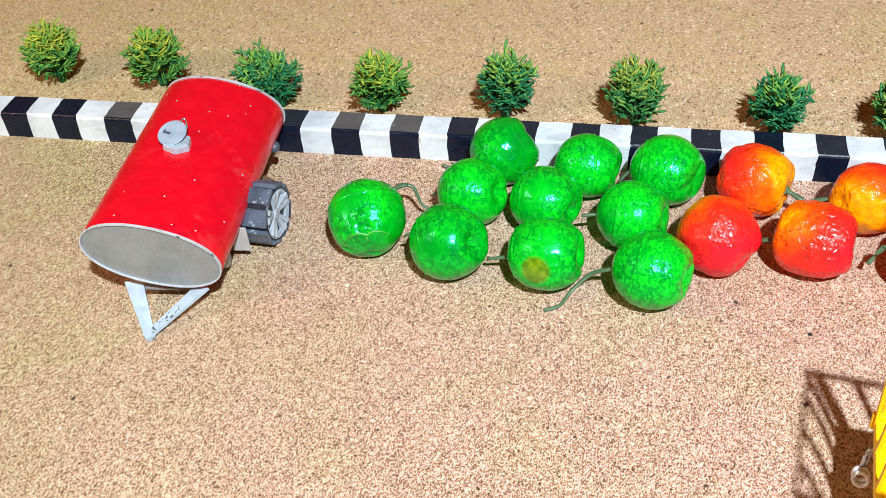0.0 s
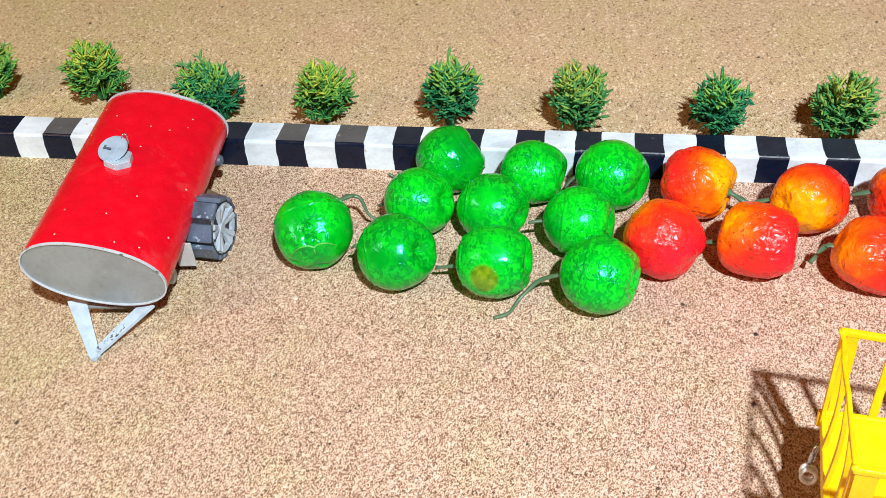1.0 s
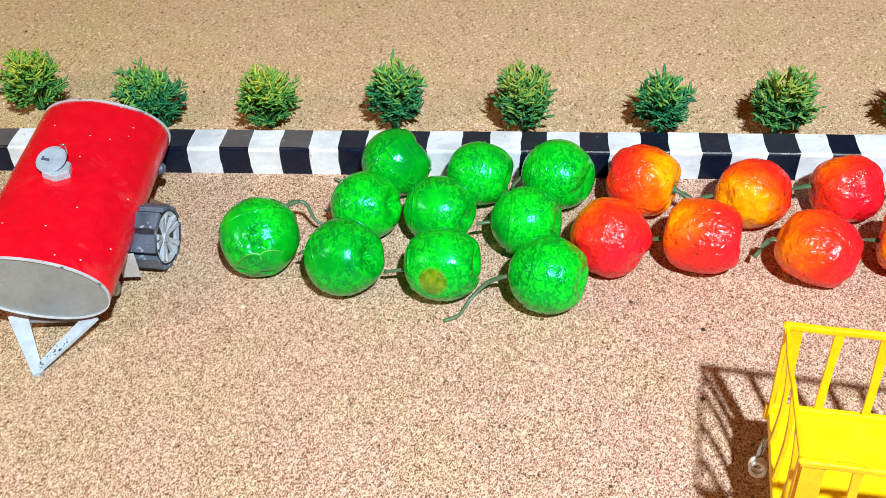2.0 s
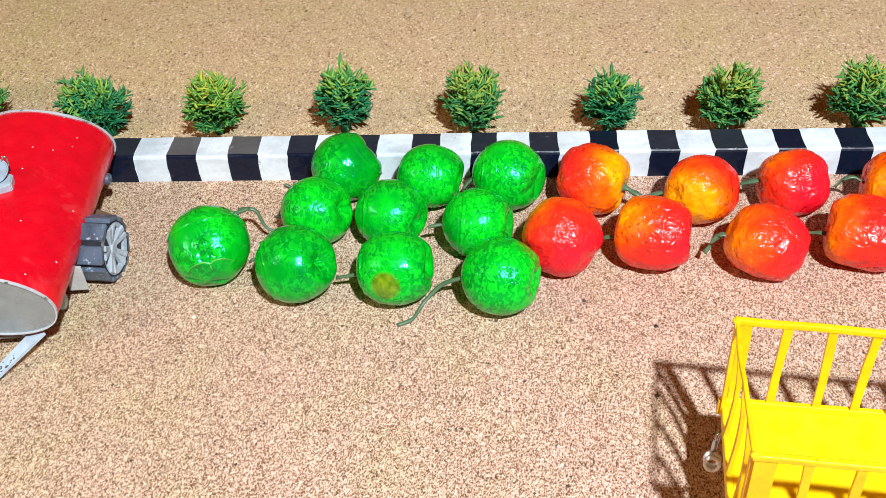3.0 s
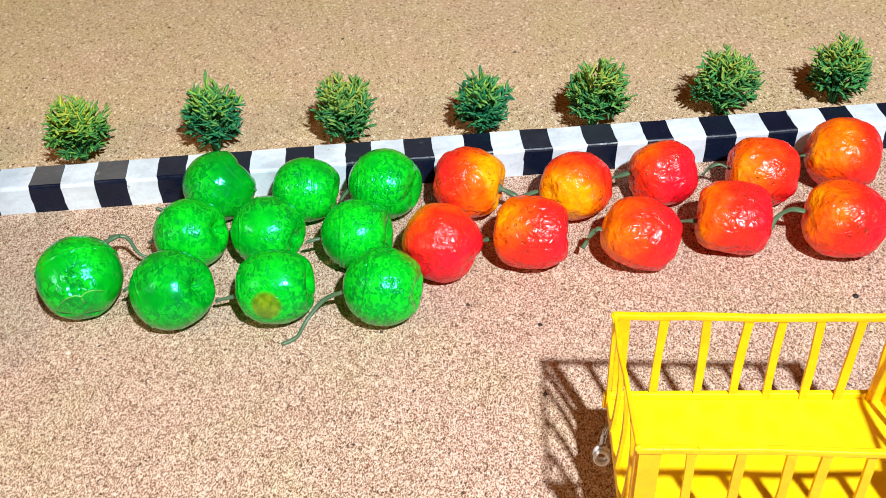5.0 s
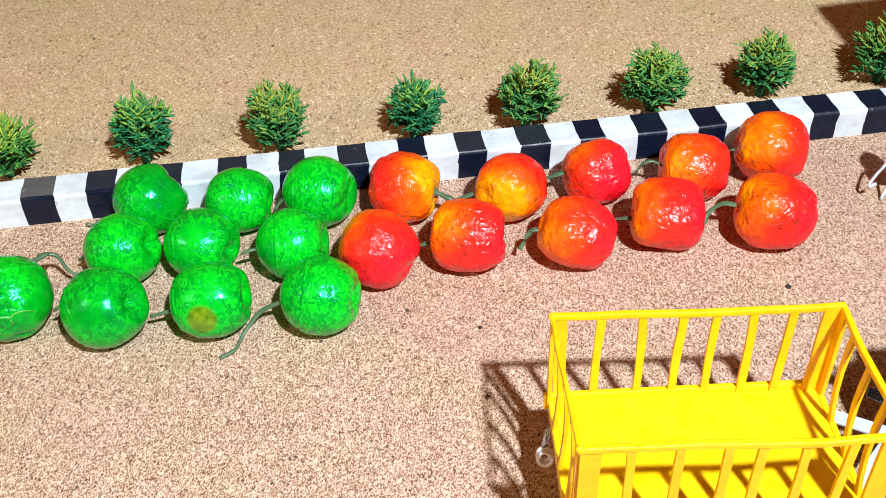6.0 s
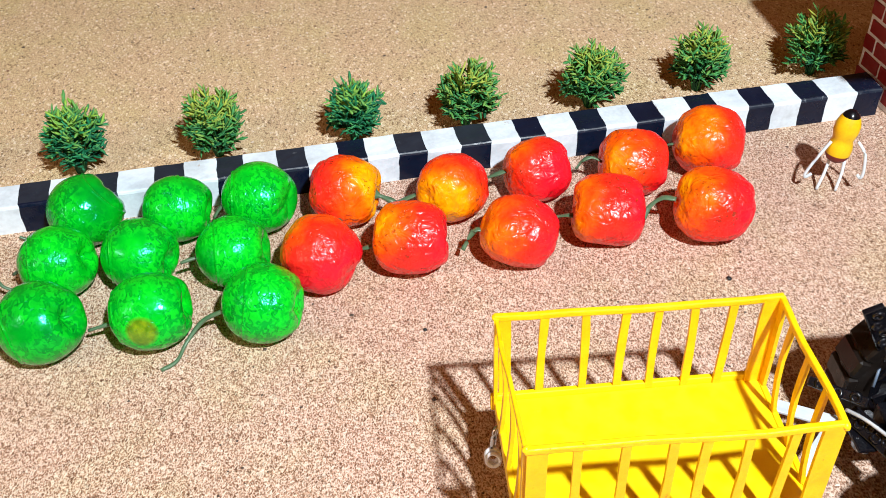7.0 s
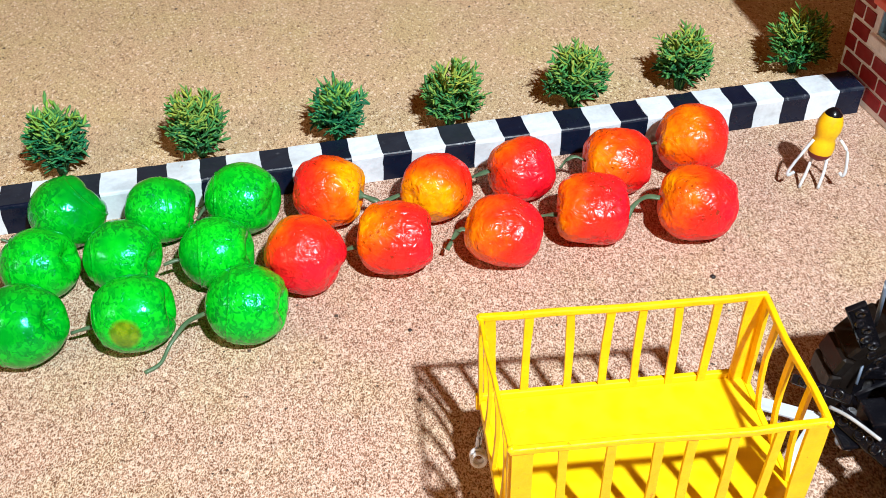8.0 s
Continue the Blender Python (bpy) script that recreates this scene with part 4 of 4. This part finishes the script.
        for r0, r1 in zip(rings, rings[1:]):
            for i in range(4):
                bm.faces.new((r0[i], r0[(i + 1) % 4], r1[(i + 1) % 4], r1[i]))
        bm.faces.new(rings[0][::-1])
        bm.faces.new(rings[-1])
        bmesh.ops.recalc_face_normals(bm, faces=bm.faces)
        part(name, bm, YELLOW_RUBBED, ob)

    for s in (-1, 1):
        for k in range(6):
            u = -0.67 + 0.264 * k + ((0.0, 0.038, 0.055, 0.02, 0.02, 0.02) if s < 0 else (0.0, 0.053, 0.050, 0.027, 0.027, 0.008))[k]
            slat(at(u, s, BED), at(u + rnd.uniform(-0.02, 0.03), s), 0.0025, (rnd.uniform(-0.0004, 0.0004), 0), "x")
        for e in (-1, 1):
            u = e * 0.93
            slat(at(u, s, BED - 0.003), at(u, s), 0.0036 if e < 0 < s else 0.0052, (0, 0), "x", "corner_plate")
    for e in (-1, 1):
        for k in range(3):
            v = -0.52 + 0.52 * k
            slat(at(e, v - 0.04, BED), at(e, v + 0.04), 0.0022, (0, -e * 0.0013), "y")
        for s in (-1, 1):
            slat(at(e, s * 0.93, BED - 0.003), at(e, s * 0.93), 0.0024 if e < 0 else 0.0034, (0, 0), "y", "corner_plate")
    # running gear: a wire axle under the bed
    bm = bmesh.new()
    tube(bm, [(0.020, -hy + 0.003, 0.0052), (0.020, hy - 0.003, 0.0052)], 0.0008, 8)
    part("axle", bm, STEEL, ob, smooth=True)
    for s in (-1, 1):
        bm = bmesh.new()
        tube(bm, [(0.014, s * (hy - 0.006), BED - 0.002), (0.020, s * (hy - 0.005), 0.0052), (0.026, s * (hy - 0.006), BED - 0.002)], 0.0008, 8)
        part("leg", bm, STEEL, ob, "bent steel wire leg", smooth=True)
        bm = bmesh.new()
        ring_solid(bm, [(0.0010, -0.0011), (0.0050, -0.0011), (0.0054, 0.0), (0.0050, 0.0011), (0.0010, 0.0011)], 24)
        part("wheel", bm, STEEL, ob, "small steel washer wheel", smooth=True, m=pose(0.020, s * (hy - 0.003), 0.0054))
    back = ob.matrix_world.inverted()
    for a, b in (((0.1475, -0.1700, 0.0200), (0.1690, -0.1845, 0.0200)), ((0.1455, -0.2030, 0.0200), (0.1670, -0.1845, 0.0190))):
        p, q = back @ Vector(a), back @ Vector(b)
        d = q - p
        bm = bmesh.new()
        box(bm, 0, d.length, -0.0026, 0.0026, -0.0005, 0.0005, 0.0002)
        part("drawbar_arm", bm, CARD, ob, "white card drawbar arm", m=Matrix.Translation(p) @ d.to_track_quat("X", "Z").to_matrix().to_4x4())
    # wire eyes that hang under the tail
    for s in (0.0235, -0.0205):
        bm = bmesh.new()
        tube(bm, curve([(-hx + 0.001, s - 0.004, BED - 0.003), (-hx - 0.0020, s - 0.0065, 0.0240), (-hx - 0.0032, s - 0.0085, 0.0185)], 5), 0.0007, 8)
        tube(bm, curve([(-hx + 0.002, s - 0.002, BED - 0.003), (-hx - 0.0008, s - 0.0050, 0.0235), (-hx - 0.0022, s - 0.0080, 0.0180)], 5), 0.0005, 8)
        part("leg", bm, STEEL, ob, "bent steel wire leg", smooth=True)
        for k in range(2):
            bm = bmesh.new()
            ring_solid(bm, [(0.0017, -0.0005), (0.0022, -0.0009), (0.0028, -0.0005), (0.0028, 0.0005), (0.0022, 0.0009), (0.0017, 0.0005)], 22)
            part("wire_eye", bm, BRIGHT_WIRE, ob, "small bright steel wire ring", smooth=True, m=pose(-hx - 0.0030, s - 0.0113 + 0.0019 * k, 0.0158, -25, 0, -10))


# ---- black tractor ----
def build_tractor():
    ob = thing("tractor", "glossy black toy tractor with studded bars and ribbed tyres", "toy tractor", pose(0.1975, -0.1975, 0, 0, 0, -5.7))
    # near wheel widened inward so that its shadow covers the sand by the hitch
    for y, broad in ((0.0222, 0.0140), (-0.0375, 0.0220)):
        spoked_wheel("wheel", ob, pose(0.0, y, 0.0290), 0.0290, broad, TYRE, TYRE, DARK, 22, 6, 0.90, 0.985, 0.66, "black ribbed rear wheel")
    for y in (0.017, -0.017):
        spoked_wheel("wheel", ob, pose(0.080, y, 0.0160), 0.0160, 0.0100, TYRE, TYRE, DARK, 12, 6, 0.93, 0.965, 0.62, "black ribbed front wheel")
    bm = bmesh.new()
    tube(bm, [(0, -0.044, 0.0290), (0, 0.026, 0.0290)], 0.0030, 12)
    part("rear_axle", bm, STEEL, ob, smooth=True)
    bm = bmesh.new()
    tube(bm, [(0.080, -0.019, 0.0160), (0.080, 0.019, 0.0160)], 0.0018, 10)
    part("front_axle", bm, STEEL, ob, smooth=True)
    bm = bmesh.new()
    box(bm, -0.012, 0.090, -0.0105, 0.0105, 0.0150, 0.0380, 0.002)
    box(bm, 0.030, 0.094, -0.0115, 0.0115, 0.0380, 0.0560, 0.003)
    part("body", bm, DARK, ob, "black body and bonnet")
    bm = bmesh.new()
    box(bm, 0.006, 0.022, -0.009, 0.009, 0.0380, 0.0440, 0.0015)
    box(bm, 0.003, 0.006, -0.009, 0.009, 0.0420, 0.0580, 0.001)
    part("seat", bm, DARK, ob)
    bm = bmesh.new()
    box(bm, -0.0205, -0.0115, -0.0015, 0.0100, 0.0180, 0.0300, 0.001)
    part("gear_case", bm, DARK, ob)

    out = Vector((-0.38, -0.62, 0.69))

    def studded(p, q, w, studs, name):
        p, q = Vector(p), Vector(q)
        d = q - p
        x = d.normalized()
        z = (out - x * out.dot(x)).normalized()
        m = Matrix.Translation(p) @ Matrix((x, z.cross(x), z)).transposed().to_4x4()
        bm = bmesh.new()
        box(bm, 0, d.length, -w / 2, w / 2, -0.0010, 0.0010, 0.0005)
        bar = part(name, bm, DARK, ob, "glossy black studded bar", m=m)
        for k in range(studs):
            bm = bmesh.new()
            ring_solid(bm, [(0.0006, -0.0006), (0.0008, 0.0005), (0.0013, 0.0008), (0.0018, 0.0004), (0.0020, -0.0006)], 14, Matrix.Translation((d.length * (k + 0.7) / (studs + 0.4), w * 0.10 * (-1) ** k, 0.0010)) @ pose(0, 0, 0, 90 + 14 * (-1) ** k, 0, 0))
            part("stud", bm, DARK, bar, smooth=True)

    back = ob.matrix_world.inverted()
    studded(back @ Vector((0.1703, -0.1795, 0.0672)), back @ Vector((0.1902, -0.1790, 0.0290)), 0.0064, 9, "mudguard_bar")
    studded(back @ Vector((0.1705, -0.1850, 0.0260)), back @ Vector((0.1780, -0.2075, 0.0260)), 0.0062, 7, "hitch_bar")
    studded(back @ Vector((0.1590, -0.1760, 0.0340)), back @ Vector((0.1725, -0.1890, 0.0345)), 0.0032, 3, "lift_arm")
    bm = bmesh.new()
    box(bm, -0.0300, -0.0200, -0.004, 0.006, 0.0225, 0.0240, 0.0005)
    part("hitch_plate", bm, DARK, ob, "black hitch plate")
    bm = bmesh.new()
    bmesh.ops.create_cone(bm, cap_ends=True, segments=20, radius1=0.0017, radius2=0.0014, depth=0.0014, matrix=Matrix.Translation(back @ Vector((0.1747, -0.1883, 0.0275))))
    part("screw_head", bm, STEEL, ob, "bright steel screw head", smooth=False)
    bm = bmesh.new()
    bmesh.ops.create_cone(bm, cap_ends=True, segments=28, radius1=0.0034, radius2=0.0030, depth=0.0016, matrix=Matrix.Translation(back @ Vector((0.1709, -0.1946, 0.0220))))
    part("coupling_disc", bm, STEEL, ob, "bright steel coupling disc")
    bm = bmesh.new()
    tube(bm, curve([back @ Vector(p) for p in ((0.1684, -0.1856, 0.0285), (0.1715, -0.1920, 0.0300), (0.1763, -0.2022, 0.0300))], 6), 0.0006, 8)
    part("lift_rod", bm, TIN, ob, smooth=True)
    for a, b, r, label in (((0.1761, -0.1818, 0.0780), (0.1803, -0.1787, 0.0560), 0.0007, "thin grey steel post"), ((0.1805, -0.1793, 0.0400), (0.1775, -0.1829, 0.0340), 0.0005, "thin grey steel rod")):
        bm = bmesh.new()
        tube(bm, [back @ Vector(a), back @ Vector(b)], r, 8)
        part("rod", bm, TREAD, ob, label, smooth=True)
    bm = bmesh.new()
    box(bm, -0.0125, 0.0080, 0.0185, 0.0200, 0.0400, 0.0740, 0.0004)
    part("side_panel", bm, SILVER, ob, "dull grey upright panel")


# ---- brick house ----
WALL_X, HOUSE_BACK, HOUSE_FRONT, HOUSE_TOP = 0.2875, 0.0285, -0.0870, 0.0975
HOLE = (-0.0300, 0.0085, 0.0375, 0.0640)


def build_house():
    ob = thing("brick_house", "toy house of dark red bricks with pale mortar", "toy house", pose(0.2918, 0, 0, 0, 0, 3) @ pose(-0.2875, 0, 0))
    y0, y1, z0, z1 = HOLE
    t = 0.006
    bm = bmesh.new()
    X = WALL_X
    for a, b, c, d in ((HOUSE_FRONT, HOUSE_BACK, 0, z0), (HOUSE_FRONT, HOUSE_BACK, z1, HOUSE_TOP), (HOUSE_FRONT, y0, z0, z1), (y1, HOUSE_BACK, z0, z1)):
        box(bm, X, X + t, a, b, c, d)
    side = part("wall", bm, MORTAR, ob, "pale grey mortar wall with red bricks")
    for k, (a, b) in enumerate(((HOUSE_BACK - t, HOUSE_BACK), (HOUSE_FRONT, HOUSE_FRONT + t))):
        bm = bmesh.new()
        box(bm, X + t, X + 0.110, a, b, 0, HOUSE_TOP)
        part("wall", bm, MORTAR, ob)
    bm = bmesh.new()
    box(bm, X + 0.104, X + 0.110, HOUSE_FRONT + t, HOUSE_BACK - t, 0, HOUSE_TOP)
    part("wall", bm, MORTAR, ob)
    bm = bmesh.new()
    # overhang is out of view, shaped to cast the shadow behind the kerb
    v = box(bm, X - 0.0085, X + 0.114, HOUSE_FRONT - 0.004, HOUSE_BACK + 0.0005, HOUSE_TOP, HOUSE_TOP + 0.004, 0.001)
    for q in v:
        # the added eave juts out more towards the front and stops short of the corner
        if q.co.x < X:
            q.co.x -= 0.0125 if q.co.y > 0 else 0.0180
            q.co.y = max(q.co.y, -0.0560)
    part("roof", bm, PINK, ob, "coral painted flat roof with an added unseen eave that casts shadow")
    # window
    window = new("window")
    window.parent = ob
    bm = bmesh.new()
    for a, b, c, d in ((y0, y1, z0, z0 + 0.0022), (y0, y1, z1 - 0.0022, z1), (y0, y0 + 0.0024, z0 + 0.0022, z1 - 0.0022), (y1 - 0.0024, y1, z0 + 0.0022, z1 - 0.0022)):
        box(bm, X + 0.0005, X + 0.0050, a, b, c, d, 0.0003)
    part("window_frame", bm, BLUE, window, "blue painted frame")
    bm = bmesh.new()
    box(bm, X + 0.0036, X + 0.0046, y0 + 0.0024, y1 - 0.0024, z0 + 0.0022, z1 - 0.0022)
    part("shutter", bm, STOP_PANE, window, "brown shutter")
    bm = bmesh.new()
    box(bm, X - 0.0022, X + 0.0004, y0 - 0.0025, y1 + 0.0030, z0 - 0.0055, z0 - 0.0004, 0.0006)
    part("window_sill", bm, MORTAR, window, "pale grey sill")
    bm = bmesh.new()
    box(bm, X - 0.0060, X + 0.0004, y0 - 0.002, y1 + 0.0015, z1 - 0.0100, z1 - 0.0060, 0.0008)
    part("awning", bm, PINK, window, "coral awning")
    # bricks, in courses of half-lap bond
    rnd = random.Random(8)
    pitch, course = 0.0143, 0.0089
    for row in range(12):
        zb = 0.0036 + course * (row - 0)
        zt = zb + 0.0068
        if zt > HOUSE_TOP:
            break
        first = 0.0200 if row % 2 == 0 else 0.0127
        k = -2
        while True:
            b = first - 0.0010 - pitch * k
            a = b - pitch + 0.0019
            k += 1
            if b < HOUSE_FRONT + 0.001:
                break
            lo, hi = max(a, HOUSE_FRONT), min(b, HOUSE_BACK)
            if hi - lo < 0.0015:
                continue
            spans = [(lo, hi)]
            if zt > z0 - 0.0058 and zb < z1:
                spans = [(p, q) for p, q in ((lo, min(hi, y0 - 0.003)), (max(lo, y1 + 0.0035), hi)) if q - p > 0.0012]
            for p, q in spans:
                bm = bmesh.new()
                v = box(bm, X - 0.0007, X + 0.0006, p, q, zb, zt)
                for w in v:
                    w.co.y += rnd.uniform(-0.0004, 0.0004)
                    w.co.z += rnd.uniform(-0.0003, 0.0003)
                part("brick", bm, BRICK, side)


# ---- small figure, one plain mesh ----
def build_figurine():
    bm = bmesh.new()
    rows = [(-0.0005, 0.0028, 3), (0.0010, 0.0052, 3), (0.0028, 0.0063, 3), (0.0040, 0.0066, 0), (0.0070, 0.0068, 0), (0.0095, 0.0062, 0), (0.0112, 0.0055, 0), (0.0130, 0.0059, 0),
            (0.0160, 0.0067, 0), (0.0195, 0.0066, 0), (0.0222, 0.0056, 0), (0.0237, 0.0047, 0), (0.0248, 0.0040, 1), (0.0262, 0.0024, 1), (0.0268, 0.0008, 1)]
    n = 24
    lean = pose(-0.0012, 0, 0.0143, -4, 6, 0)
    rings = [[bm.verts.new(lean @ Vector((r * 0.80 * math.cos(q), r * 0.76 * math.sin(q), z * 0.93))) for q in (2 * math.pi * i / n for i in range(n))] for z, r, _ in rows]
    for k, (r0, r1) in enumerate(zip(rings, rings[1:])):
        for i in range(n):
            f = bm.faces.new((r0[i], r0[(i + 1) % n], r1[(i + 1) % n], r1[i]))
            f.material_index = rows[k + 1][2] if rows[k][2] == rows[k + 1][2] or rows[k][2] == 0 else rows[k][2]
    bm.faces.new(rings[0][::-1]).material_index = 3
    bm.faces.new(rings[-1]).material_index = 1
    for pts in ([(0.0058, -0.002, 0.0255), (0.0092, -0.004, 0.0210), (0.0105, -0.005, 0.0120), (0.0098, -0.005, 0.0090), (0.0085, -0.004, 0.0100)],
                [(-0.0052, -0.002, 0.0250), (-0.0090, -0.004, 0.0190), (-0.0130, -0.005, 0.0100), (-0.0128, -0.005, 0.0075), (-0.0105, -0.005, 0.0095)],
                [(0.0030, 0, 0.0140), (0.0026, -0.002, 0.0080), (0.0014, -0.004, 0.0005)],
                [(-0.0035, 0, 0.0140), (-0.0046, -0.002, 0.0080), (-0.0066, -0.004, 0.0005)]):
        before = set(bm.faces)
        tube(bm, curve(pts, 5), 0.0007, 7)
        for f in set(bm.faces) - before:
            f.material_index = 2
    body = paint("figurine_yellow", (0.86, 0.52, 0.003), 0.42, (0.16, 0.06, 0.01), -0.02, scale=150.0)
    low = paint("figurine_maroon", (0.17, 0.015, 0.012), 0.5, scale=180.0)
    ob = new("figurine", mesh_of(bm, "figurine", [body, DARK, KERB_WHITE, low]))
    ob.matrix_world = pose(0.2400, -0.0465, 0, 0, 0, -20)
    tagged(ob, "small yellow clay figurine on white wire legs", "figurine")


def build_bits():
    for x, y, r, mat, name, label in ((0.1727, -0.0936, 0.0011, TAR, "pebble", "tiny black pebble on the sand"),
                                      (0.0485, -0.0954, 0.0008, TAR, "pebble", "tiny black pebble on the sand"),
                                      (-0.1335, -0.0905, 0.0012, PALE, "chip", "tiny pale chip on the sand")):
        bm = bmesh.new()
        bmesh.ops.create_icosphere(bm, subdivisions=2, radius=r)
        for v in bm.verts:
            v.co *= 1 + 0.3 * noise.noise(v.co * 900)
            v.co.z *= 0.6
        ob = new(name, mesh_of(bm, name, mat))
        ob.location = (x, y, r * 0.5)
        tagged(ob, label, name)


GRIT = [paint("grit_cream", (0.72, 0.60, 0.48), 0.6, scale=400.0), paint("grit_brown", (0.20, 0.10, 0.05), 0.7, scale=400.0), paint("grit_tan", (0.50, 0.33, 0.20), 0.7, scale=400.0),
        paint("grit_dark", (0.07, 0.045, 0.03), 0.7, scale=400.0), paint("grit_rose", (0.62, 0.42, 0.32), 0.7, scale=400.0)]
build_ground()
build_tank()
build_fruits()
build_cart()
build_tractor()
build_bushes()
build_figurine()
build_bits()
build_grit()
build_kerb()
build_house()
